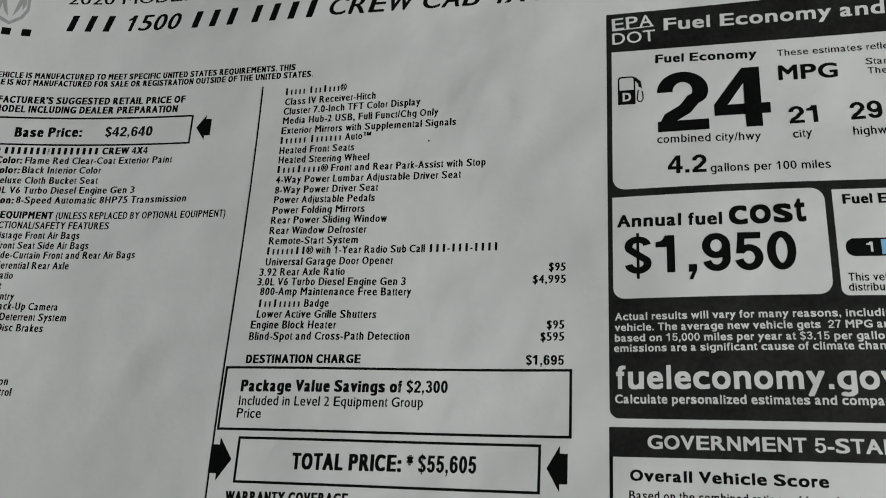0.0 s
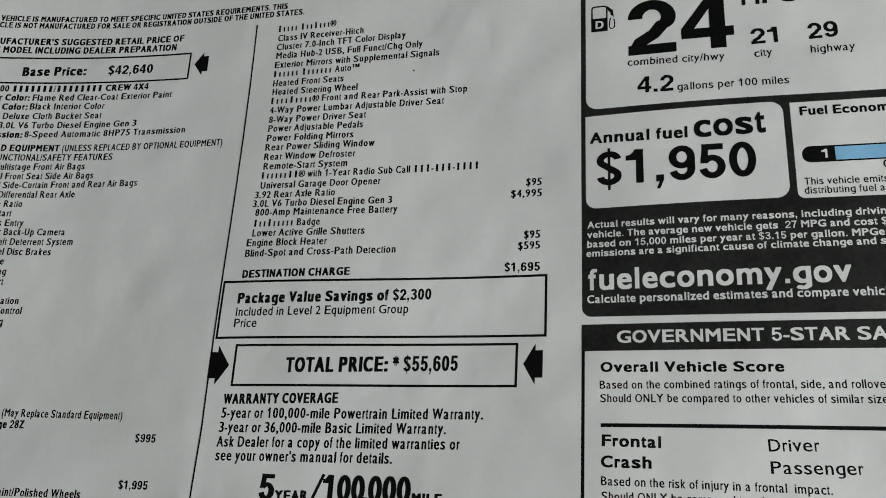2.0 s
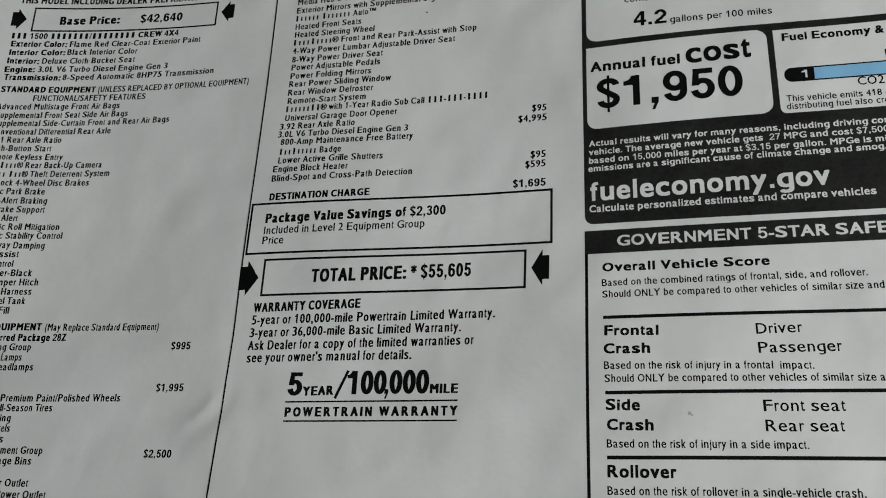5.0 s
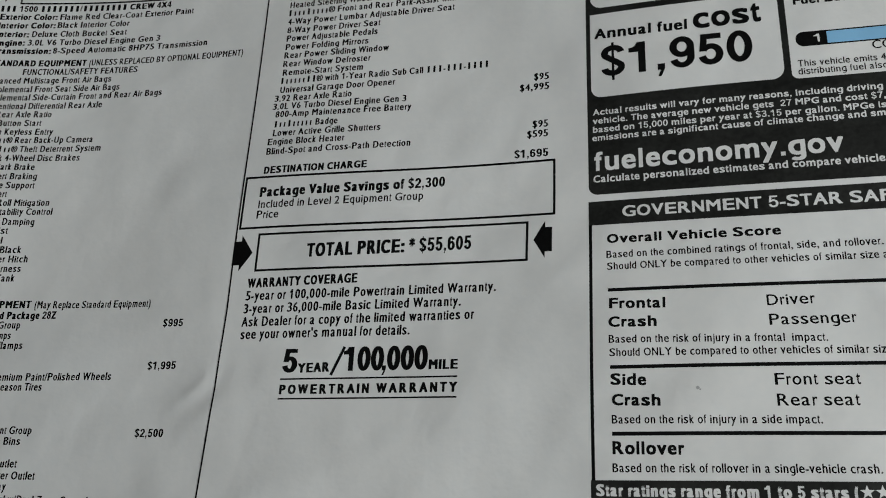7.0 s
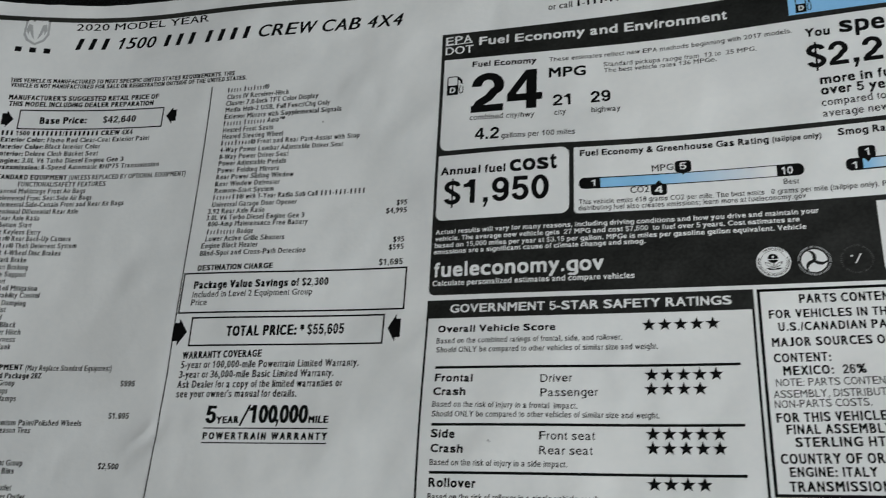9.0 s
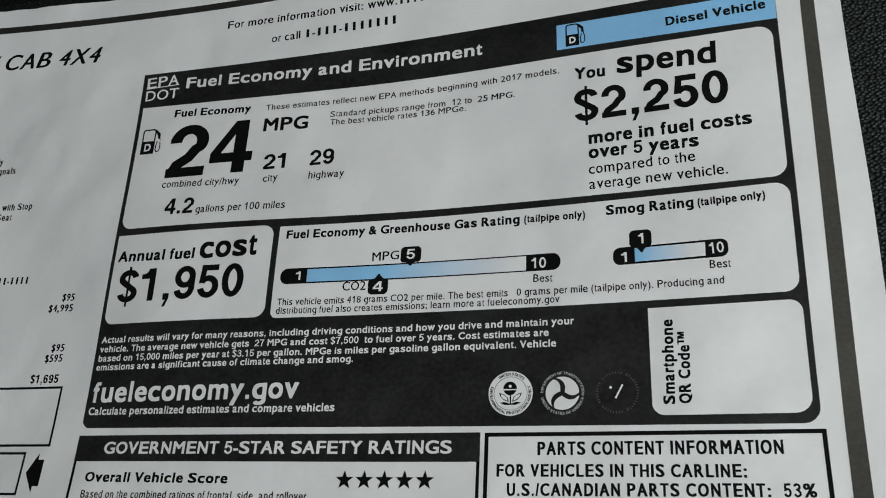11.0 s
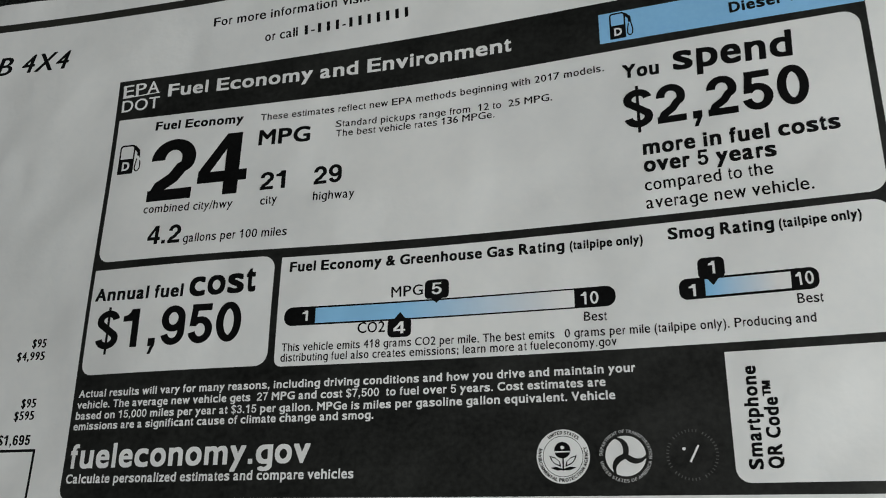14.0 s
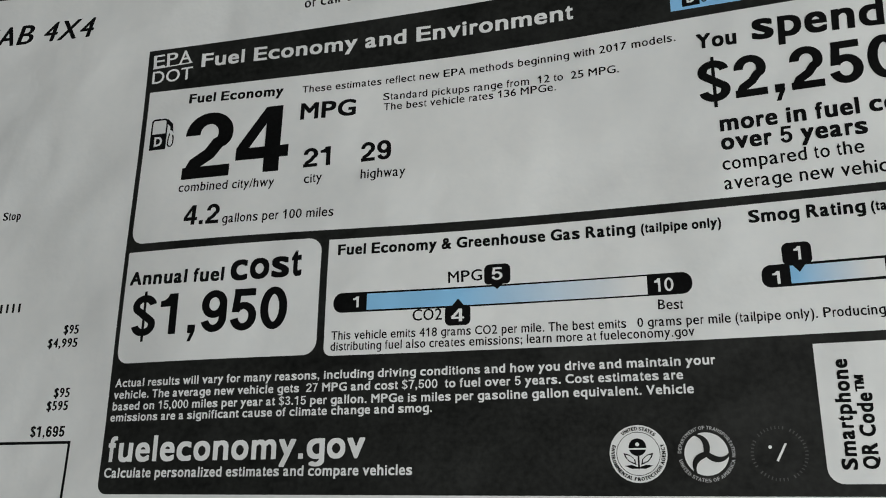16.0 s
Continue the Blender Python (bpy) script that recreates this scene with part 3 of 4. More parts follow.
def edge_u(u, v):
    """The sheet's edges are not quite straight."""
    return u + 0.25 * noise.noise((v * 0.03, u * 0.01, 0)) + 0.012 * max(0.0, 206.0 - v) * max(0.0, (u - 150.0) / 39.0)


def edge_v(u, v):
    return v + (0.35 * noise.noise((u * 0.05, 3.0, 0)) + 0.3 * noise.noise((u * 0.2, 5.0, 0))) * max(0, (v - 229) / 5.2)


top = [[bm.verts.new(page(edge_u(u, v), edge_v(u, v))) for u in us] for v in vs]
low = [[bm.verts.new(p.co - Vector((0, 0, 0.00014))) for p in row] for row in top]
for r in range(nv - 1):
    for k in range(nu - 1):
        bm.faces.new((top[r][k], top[r][k + 1], top[r + 1][k + 1], top[r + 1][k]))
        bm.faces.new((low[r][k], low[r + 1][k], low[r + 1][k + 1], low[r][k + 1]))
for k in range(nu - 1):
    bm.faces.new((low[0][k], low[0][k + 1], top[0][k + 1], top[0][k]))
    bm.faces.new((low[-1][k + 1], low[-1][k], top[-1][k], top[-1][k + 1]))
for r in range(nv - 1):
    bm.faces.new((low[r + 1][0], low[r][0], top[r][0], top[r + 1][0]))
    bm.faces.new((low[r][-1], low[r + 1][-1], top[r + 1][-1], top[r][-1]))
bm.normal_update()
for e in bm.edges:
    if e.is_manifold and e.calc_face_angle() > 0.8:
        e.smooth = False
part("paper", bm, paper_white, sheet, "white curled paper", True)

# border round the page
shape("border_top", [(-196.4, 225.9), (183.9, 225.9), (183.9, 228.1), (-196.4, 228.1)], border_ink, sheet, OVER, "dark grey border", 2.5)
shape("border_left", [(-196.4, -36.0), (-192.8, -36.0), (-192.8, 225.9), (-196.4, 225.9)], black_ink, sheet)
# same print as the other borders; the sheen is painted as lighter grey
shape("border_right", [(178.0, -36.0), (182.2, -36.0), (184.0, 225.8), (181.1, 225.8)], sheen_grey_ink, sheet, label="printed border, its reflection painted in as grey")
shape("border_bottom", [(-192.8, -36.0), (177.9, -36.0), (177.9, -33.4), (-192.8, -33.4)], black_ink, sheet)

# price columns

line(sheet, '{Xxxxx} {XxxXxxx}®', -86.8, 189.2, -69.2, 189.5, 2.1, "c")
line(sheet, 'Class IV Receiver-Hitch', -86.8, 186.1, -60.9, 186.5, 2.1, "c")
line(sheet, 'Cluster 7.0-Inch TFT Color Display', -86.9, 183.2, -48.4, 183.9, 2.1, "c")
line(sheet, 'Media Hub-2 USB, Full Funct/Chg Only', -86.8, 180.4, -43.4, 180.6, 2.1, "c")
line(sheet, 'Exterior Mirrors with Supplemental Signals', -86.9, 177.4, -38.5, 177.5, 2.1, "c")
line(sheet, '{Xxxxxx} {Xxxxxxx} Auto™', -86.8, 174.5, -61.3, 174.8, 2.1, "c")
line(sheet, 'Heated Front Seats', -86.8, 171.5, -65.7, 171.6, 2.1, "c")
line(sheet, 'Heated Steering Wheel', -86.7, 168.7, -61.4, 168.6, 2.1, "c")
line(sheet, '{XxxxXxxxx}® Front and Rear Park-Assist with Stop', -86.7, 165.9, -30.3, 165.6, 2.1, "c")
line(sheet, '4-Way Power Lumbar Adjustable Driver Seat', -86.8, 162.9, -36.6, 162.5, 2.1, "c")
line(sheet, '8-Way Power Driver Seat', -86.7, 159.9, -58.3, 159.8, 2.1, "c")
line(sheet, 'Power Adjustable Pedals', -86.6, 157.1, -58.9, 156.9, 2.1, "c")
line(sheet, 'Power Folding Mirrors', -86.6, 154.1, -61.4, 154.0, 2.1, "c")
line(sheet, 'Rear Power Sliding Window', -86.7, 151.3, -55.2, 151.1, 2.1, "c")
line(sheet, 'Rear Window Defroster', -86.7, 148.4, -60.4, 148.2, 2.1, "c")
line(sheet, 'Remote-Start System', -86.5, 145.5, -62.4, 145.4, 2.1, "c")
line(sheet, '{XxxxxxXX}® with 1-Year Radio Sub Call {XXX}-{XXX}-{XXXX}', -86.6, 142.7, -26.6, 142.7, 2.1, "c")
line(sheet, 'Universal Garage Door Opener', -86.6, 139.7, -52.7, 139.7, 2.1, "c")
line(sheet, '3.92 Rear Axle Ratio', -87.9, 136.9, -65.0, 136.9, 2.1, "c")
line(sheet, '$95', -13.9, 137.0, -9.9, 136.8, 2.1, "c")
line(sheet, '$4,995', -17.7, 134.0, -9.8, 133.8, 2.1, "c")
line(sheet, '3.0L V6 Turbo Diesel Engine Gen 3', -88.1, 134.3, -49.1, 134.1, 2.1, "c")
line(sheet, '800-Amp Maintenance Free Battery', -87.0, 131.7, -47.5, 131.4, 2.1, "c")
line(sheet, '{XxxXxxxxx} Badge', -86.8, 128.5, -68.3, 128.5, 2.1, "c")
line(sheet, 'Lower Active Grille Shutters', -87.0, 125.7, -55.8, 125.6, 2.1, "c")
line(sheet, 'Engine Block Heater', -88.2, 122.9, -65.8, 122.9, 2.1, "c")
line(sheet, 'Blind-Spot and Cross-Path Detection', -88.2, 119.9, -47.1, 120.2, 2.1, "c")
line(sheet, '$95', -14.2, 122.8, -10.1, 122.7, 2.1, "c")
line(sheet, '$595', -15.6, 119.9, -10.1, 119.9, 2.1, "c")
line(sheet, 'DESTINATION CHARGE', -88.1, 114.0, -58.7, 114.3, 2.2, "cb")
line(sheet, '$1,695', -18.9, 114.3, -10.1, 114.2, 2.3, "cb")
line(sheet, 'Package Value Savings of $2,300', -88.4, 107.0, -37.0, 107.5, 2.9, "cb")
line(sheet, 'Included in Level 2 Equipment Group', -88.4, 103.6, -42.6, 104.0, 2.35, "cl")
line(sheet, 'Price', -88.5, 100.6, -82.2, 100.6, 2.35, "cl")
line(sheet, 'TOTAL PRICE: * $55,605', -72.9, 88.9, -29.3, 89.4, 3.8, "cb")
line(sheet, 'WARRANTY COVERAGE', -88.6, 80.9, -58.4, 81.4, 2.6, "cb")
line(sheet, '5-year or 100,000-mile Powertrain Limited Warranty.', -88.7, 77.5, -22.5, 77.8, 2.6, "c")
line(sheet, '3-year or 36,000-mile Basic Limited Warranty.', -88.9, 74.0, -31.1, 74.3, 2.6, "c")
line(sheet, 'Ask Dealer for a copy of the limited warranties or', -89.0, 70.5, -27.7, 70.8, 2.6, "c")
line(sheet, "see your owner's manual for details.", -88.9, 67.2, -43.6, 67.3, 2.6, "c")
line(sheet, '5', -76.4, 58.4, -72.4, 58.3, 6.0, "cb")
line(sheet, 'YEAR', -72.1, 58.2, -63.7, 58.4, 2.4, "cb")
line(sheet, '100,000', -60.2, 58.5, -38.6, 58.5, 6.0, "ct")
line(sheet, 'MILE', -38.3, 58.5, -31.1, 58.5, 2.4, "cb")
line(sheet, 'POWERTRAIN WARRANTY', -76.5, 52.9, -31.0, 53.0, 2.4, "cs")
line(sheet, 'THIS VEHICLE IS MANUFACTURED TO MEET SPECIFIC UNITED STATES REQUIREMENTS. THIS', -182.4, 197.3, -84.7, 196.7, 1.9, "cb")
line(sheet, 'VEHICLE IS NOT MANUFACTURED FOR SALE OR REGISTRATION OUTSIDE OF THE UNITED STATES.', -181.9, 195.0, -79.4, 194.3, 1.9, "cb")
line(sheet, "MANUFACTURER'S SUGGESTED RETAIL PRICE OF", -181.7, 189.3, -117.1, 188.9, 2.2, "cb")
line(sheet, 'THIS MODEL INCLUDING DEALER PREPARATION', -181.1, 186.4, -119.1, 186.0, 2.2, "cb")
line(sheet, 'Base Price:', -166.9, 178.6, -146.9, 178.9, 3.0, "cb")
line(sheet, '$42,640', -140.0, 178.9, -125.7, 178.9, 3.0, "cb")
line(sheet, '{XXX} 1500 {XXXXXXX}/{XXXXXXXX} CREW 4X4', -181.7, 173.3, -126.1, 173.4, 2.1, "cb")
line(sheet, 'Exterior Color:', -181.5, 170.4, -163.0, 170.4, 2.1, "cb")
line(sheet, 'Flame Red Clear-Coat Exterior Paint', -162.2, 170.4, -118.3, 170.4, 2.1, "c")
line(sheet, 'Interior Color:', -181.5, 167.3, -163.1, 167.4, 2.1, "cb")
line(sheet, 'Black Interior Color', -162.5, 167.5, -139.1, 167.5, 2.1, "c")
line(sheet, 'Interior:', -181.6, 164.3, -171.1, 164.2, 2.1, "cb")
line(sheet, 'Deluxe Cloth Bucket Seat', -170.2, 164.3, -139.5, 164.4, 2.1, "c")
line(sheet, 'Engine:', -181.8, 161.1, -171.9, 161.3, 2.1, "cb")
line(sheet, '3.0L V6 Turbo Diesel Engine Gen 3', -171.0, 161.3, -128.0, 161.5, 2.1, "c")
line(sheet, 'Transmission:', -181.5, 158.4, -163.0, 158.3, 2.1, "cb")
line(sheet, '8-Speed Automatic 8HP75 Transmission', -162.4, 158.4, -112.2, 158.6, 2.1, "c")
line(sheet, 'STANDARD EQUIPMENT', -181.6, 154.1, -150.7, 153.9, 2.1, "cb")
line(sheet, '(UNLESS REPLACED BY OPTIONAL EQUIPMENT)', -149.8, 153.9, -100.0, 153.8, 2.1, "c")
line(sheet, 'FUNCTIONAL/SAFETY FEATURES', -170.6, 151.0, -133.6, 150.9, 2.1, "c")
line(sheet, 'Advanced Multistage Front Air Bags', -181.7, 148.0, -141.7, 148.1, 2.1, "c")
line(sheet, 'Supplemental Front Seat Side Air Bags', -181.6, 145.0, -138.5, 145.2, 2.1, "c")
line(sheet, 'Supplemental Side-Curtain Front and Rear Air Bags', -181.7, 142.2, -124.4, 142.5, 2.1, "c")
line(sheet, 'Conventional Differential Rear Axle', -181.8, 139.3, -143.1, 139.4, 2.1, "c")
line(sheet, '3.21 Rear Axle Ratio', -181.7, 136.6, -158.6, 136.5, 2.1, "c")
line(sheet, 'Push-Button Start', -181.8, 133.7, -161.3, 133.6, 2.1, "c")
line(sheet, 'Remote Keyless Entry', -181.7, 130.9, -157.0, 130.6, 2.1, "c")
line(sheet, '{XxxxXxxx}® Rear Back-Up Camera', -181.7, 128.0, -143.9, 127.9, 2.1, "c")
line(sheet, '{Xxxxxx} {Xxx}® Theft Deterrent System', -181.7, 125.0, -140.9, 125.0, 2.1, "c")
line(sheet, 'Anti-Lock 4-Wheel Disc Brakes', -181.6, 122.2, -146.9, 122.0, 2.1, "c")
line(sheet, 'Electric Park Brake', -181.5, 119.4, -160.4, 119.2, 2.1, "c")
line(sheet, 'Ready-Alert Braking', -181.6, 116.4, -159.1, 116.2, 2.1, "c")
line(sheet, 'Rain-Brake Support', -181.6, 113.6, -159.3, 113.3, 2.1, "c")
line(sheet, 'Tire-Fill Alert', -181.6, 110.9, -167.2, 110.6, 2.1, "c")
line(sheet, 'Electronic Roll Mitigation', -181.7, 107.9, -153.6, 107.8, 2.1, "c")
line(sheet, 'Electronic Stability Control', -181.7, 105.1, -152.1, 105.0, 2.1, "c")
line(sheet, 'Trailer Sway Damping', -181.6, 102.3, -157.0, 101.9, 2.1, "c")
line(sheet, 'Hill Start Assist', -185.2, 99.3, -164.5, 99.3, 2.1, "c")
line(sheet, 'Speed Control', -181.4, 96.3, -165.6, 96.3, 2.1, "c")
line(sheet, 'Rotary Shifter-Black', -183.7, 93.5, -159.3, 93.5, 2.1, "c")
line(sheet, 'Class III Bumper Hitch', -183.7, 90.7, -156.8, 90.7, 2.1, "c")
line(sheet, '7-Pin Wiring Harness', -182.7, 87.9, -158.3, 87.9, 2.1, "c")
line(sheet, '26-Gallon Fuel Tank', -182.9, 85.1, -159.7, 85.1, 2.1, "c")
line(sheet, 'Capless Fuel-Fill', -184.8, 82.3, -164.1, 82.3, 2.1, "c")
line(sheet, 'OPTIONAL EQUIPMENT', -184.9, 77.4, -153.1, 77.4, 2.1, "cb")
line(sheet, '(May Replace Standard Equipment)', -152.0, 77.3, -116.7, 76.9, 2.1, "c")
line(sheet, 'Customer Preferred Package 28Z', -183.9, 74.3, -144.9, 74.3, 2.1, "cb")
line(sheet, 'Premium Lighting Group', -182.1, 71.6, -155.2, 71.6, 2.1, "c")
line(sheet, 'LED Fog Lamps', -173.3, 68.7, -157.5, 68.7, 2.1, "c")
line(sheet, 'Reflector Headlamps', -176.6, 65.9, -153.4, 65.9, 2.1, "c")
line(sheet, 'Tail Lamps', -176.6, 63.1, -164.4, 63.1, 2.1, "c")
line(sheet, 'Edition', -177.7, 60.3, -169.2, 60.3, 2.1, "c")
line(sheet, '20 x 9.0-Inch Premium Paint/Polished Wheels', -177.4, 57.2, -124.9, 57.2, 2.1, "c")
line(sheet, '55R20 OWL All-Season Tires', -176.9, 54.5, -145.1, 54.5, 2.1, "c")
line(sheet, 'Exterior Badging', -176.8, 51.7, -157.3, 51.7, 2.1, "c")
line(sheet, 'Headlamp Bezels', -175.2, 48.9, -156.9, 48.9, 2.1, "c")
line(sheet, 'Interior Accents', -177.9, 46.0, -158.4, 46.0, 2.1, "c")
line(sheet, 'Level 2 Equipment Group', -173.7, 43.0, -145.6, 43.0, 2.1, "c")
line(sheet, 'In-Floor Storage Bins', -174.0, 40.2, -148.4, 40.2, 2.1, "c")
line(sheet, 'Tailgate', -171.7, 37.2, -162.0, 37.2, 2.1, "c")
line(sheet, 'Auxiliary Power Outlet', -175.0, 34.4, -148.1, 34.4, 2.1, "c")
line(sheet, 'Auxiliary Rear Power Outlet', -175.0, 31.4, -142.1, 31.4, 2.1, "c")
line(sheet, 'Touchscreen Display', -173.2, 28.6, -150.0, 28.6, 2.1, "c")
line(sheet, 'Temperature Control w/Dual-Zone Control', -173.1, 25.4, -125.5, 25.4, 2.1, "c")
line(sheet, '$995', -112.0, 71.3, -106.1, 71.2, 2.1, "cb")
line(sheet, '$1,995', -114.6, 59.8, -106.4, 59.8, 2.1, "cb")
line(sheet, '$2,500', -115.2, 42.4, -107.1, 42.4, 2.1, "cb")
line(sheet, '2020 MODEL YEAR', -158.7, 222.1, -98.8, 222.4, 3.2, "r")
line(sheet, '{XXX} 1500 {XXX} {XXXX} CREW CAB 4X4', -157.8, 213.0, -15.9, 212.7, 5.3, "t")
line(sheet, 'For more information visit: www.{xxxxxxxxx}.com', 25.7, 218.8, 104.6, 217.9, 2.5, "cl")
line(sheet, 'or call {X}-{XXX}-{XXXXXXX}', 40.5, 212.2, 78.3, 212.5, 2.5, "cl")
line(sheet, 'of Entry: STERLING HTS, MICH., U.S.A.', -160.8, 18.8, -123.5, 18.7, 2.0, "cb")
line(sheet, 'SHIPTO:    44367  50', -108.3, 20.1, -88.0, 20.1, 1.7, "cb")
line(sheet, 'SOLDTO:    51   44367', -64.4, 19.8, -44.2, 20.1, 1.7, "cb")
line(sheet, '{XXXXXXXXX} {XX} {XXXXXX}, {XXX}', -108.4, 17.2, -86.4, 17.3, 1.9, "cb")
line(sheet, '{XXXXXXXXX} {XX} {XXXXXX}, {XXX}', -64.6, 17.6, -34.9, 17.6, 2.2, "cb")
rule(sheet, -93.8, 192.2, -93.6, 75.0, 0.42, lift=0.11, name="column_rule")
rule(sheet, -93.6, 75.0, -95.7, 22.6, 0.42, lift=0.11, name="column_rule")
rule(sheet, -192.8, 22.3, -5.3, 22.0, 0.45)
outline_box(sheet, -176.0, 176.0, -113.8, 184.9, 0.55)
outline_box(sheet, -93.2, 97.6, -8.2, 113.3, 0.62)
outline_box(sheet, -87.2, 85.4, -14.9, 96.2, 0.62)
arrow(sheet, -88.3, 90.8, 5.7, 10.2, 1)
arrow(sheet, -13.6, 91.0, 4.6, 10.0, -1)
arrow(sheet, -178.0, 180.5, 4.9, 7.6, 1)
arrow(sheet, -112.5, 180.8, 4.4, 7.6, -1)
rule(sheet, -63.2, 57.5, -60.1, 64.6, 0.75, name="slash")
rule(sheet, -76.6, 56.7, -31.1, 56.7, 0.4)
rule(sheet, -76.7, 51.8, -31.1, 51.8, 0.4)
# maker's sign and name as plain shapes
badge = shape("badge", [(-180.6, 227.0), (-180.9, 219.5), (-179.2, 216.6), (-175.4, 214.6), (-171.6, 216.6), (-169.9, 219.5), (-170.2, 227.0)], light_grey_ink, sheet, INK, "plain grey shield")
shape("badge_field", [(-179.7, 226.4), (-179.9, 219.9), (-178.4, 217.4), (-175.4, 215.7), (-172.4, 217.4), (-170.9, 219.9), (-171.1, 226.4)], paper_white, badge, OVER)
for side in (-1, 1):
    shape("badge_mark", [(-175.4 + side * a, b) for a, b in ((0.6, 217.2), (2.2, 224.2), (3.9, 224.6), (4.4, 221.8), (3.4, 219.3), (3.0, 221.6), (2.2, 219.4))], light_grey_ink, badge, TYPE)
line(sheet, "{XXX}", -183.3, 211.6, -168.3, 210.9, 2.3, "b", None, "name_bars")
line(sheet, "{XXX} {XX} {XXX}", 129.3, 215.0, 156.5, 215.2, 2.9, "r", None, "name_bars")
# small type at the foot, too small to read
line(sheet, "{XXXXXX}", -160.0, 14.0, -149.0, 14.4, 2.2, "cb", None, "text_bars")
line(sheet, "{XXX} {X} {XXX} {XX}", -107.6, 13.8, -90.0, 14.0, 1.9, "c", None, "text_bars")
line(sheet, "{XXX} {X} {XXX} {XX}", -63.8, 13.6, -43.0, 13.8, 2.2, "c", None, "text_bars")
# flecks of dirt
shape("smudge", disc(23.2, 53.0, 0.40, 9), light_grey_ink, sheet)
shape("smudge", disc(23.7, 52.6, 0.22, 7), light_grey_ink, sheet)
shape("fleck", [(-45.9, 173.7), (-45.6, 173.1), (-45.2, 173.2), (-45.4, 173.6)], black_ink, sheet)

# ---------------------------------------------------------------- fuel economy panel
epa = shape("fuel_economy_panel", [(u, v + (0.004 * u if v > 150 else -0.005 * u)) for u, v in rounded(0.1, 102.2, 175.5, 206.4, (2.2, 3.4, 2.2, 0.2))], solid_ink, sheet, INK, "black printed fuel economy panel with white fields")
shape("field", [(u, v - (0.9 * max(0.0, u - 110.0) / 64.0 if v > 175 else 0.0065 * u)) for u, v in rounded(1.35, 156.75, 174.1, 195.2, (3.0, 3.2, 3.2, 0.0))], paper_white, epa, OVER)
shape("field", rounded(1.2, 129.5, 48.1, 154.75, (2.6, 3.0, 3.0, 0.0)), paper_white, epa, OVER)
shape("field", rounded(49.7, 129.15, 174.1, 154.15, (1.6, 3.0, 3.2, 0.0)), paper_white, epa, OVER)
shape("field", rounded(142.3, 103.5, 174.2, 127.4, (2.6, 3.4, 2.6, 0.0)), paper_white, epa, OVER)
shape("diesel_tab", [(122.9, 196.7), (175.4, 195.9), (175.5, 203.6), (122.9, 204.0)], sky_blue_ink, epa, OVER, "sky blue printed tab")
line(epa, 'EPA', 1.6, 201.6, 11.8, 202.1, 3.4, "r", white_ink)
line(epa, 'DOT', 1.6, 197.4, 12.3, 197.6, 3.3, "r", white_ink)
line(epa, 'Fuel Economy and Environment', 14.4, 200.4, 103.0, 199.1, 3.5, "bw", white_ink)
line(epa, 'Fuel Economy', 12.1, 191.1, 36.1, 190.4, 2.4, "b")
line(epa, '24', 12.3, 171.5, 38.4, 171.5, 16.4, "x")
line(epa, 'These estimates reflect new EPA methods beginning with 2017 models.', 40.8, 190.4, 123.4, 190.0, 1.75, "r")
line(epa, 'Standard pickups range from  12 to  25 MPG.', 60.2, 186.4, 111.8, 185.2, 1.75, "r")
line(epa, 'The best vehicle rates 136 MPGe.', 60.4, 183.9, 98.7, 183.4, 1.75, "r")
line(epa, 'MPG', 40.7, 183.7, 53.9, 183.5, 4.1, "h")
line(epa, '21', 42.3, 171.7, 48.6, 171.8, 4.6, "h")
line(epa, '29', 55.7, 171.9, 62.5, 172.1, 4.6, "h")
line(epa, 'city', 42.8, 167.8, 47.0, 168.0, 2.2, "r")
line(epa, 'highway', 55.8, 167.9, 65.8, 167.8, 2.2, "r")
line(epa, 'combined city/hwy', 12.0, 168.5, 35.7, 167.8, 2.2, "r")
line(epa, '4.2', 14.3, 160.2, 23.1, 160.0, 4.7, "h")
line(epa, 'gallons per 100 miles', 24.0, 159.9, 50.2, 159.6, 2.2, "r")
line(epa, 'You', 127.2, 187.4, 134.8, 187.2, 3.2, "b")
line(epa, 'spend', 137.7, 187.4, 161.0, 186.4, 6.0, "h")
line(epa, '$2,250', 127.0, 175.7, 163.2, 175.7, 8.6, "h")
line(epa, 'more in fuel costs', 130.3, 169.3, 167.7, 169.3, 3.3, "b")
line(epa, 'over 5 years', 130.2, 165.5, 155.7, 165.3, 3.3, "b")
line(epa, 'compared to the', 130.1, 161.4, 154.7, 161.7, 2.6, "r")
line(epa, 'average new vehicle.', 130.1, 157.5, 161.6, 157.6, 2.6, "r")
line(epa, 'Smog Rating', 133.8, 150.5, 153.6, 150.4, 2.5, "b")
line(epa, '(tailpipe only)', 154.5, 150.5, 168.9, 150.7, 1.9, "b")
line(epa, 'Diesel Vehicle', 150.1, 198.6, 173.2, 199.1, 2.5, "b")
line(epa, 'Annual fuel', 2.3, 147.0, 25.9, 146.5, 3.1, "b")
line(epa, 'cost', 27.5, 146.3, 43.9, 146.5, 6.3, "h")
line(epa, '$1,950', 3.9, 135.4, 41.2, 135.3, 9.0, "h")
line(epa, 'Fuel Economy & Greenhouse Gas Rating', 51.8, 150.5, 113.1, 150.4, 2.4, "b")
line(epa, '(tailpipe only)', 114.2, 150.5, 128.9, 150.3, 1.9, "b")
line(epa, 'MPG', 75.7, 143.1, 82.7, 143.3, 2.4, "r")
line(epa, 'CO2', 68.4, 135.6, 74.5, 135.6, 2.4, "r")
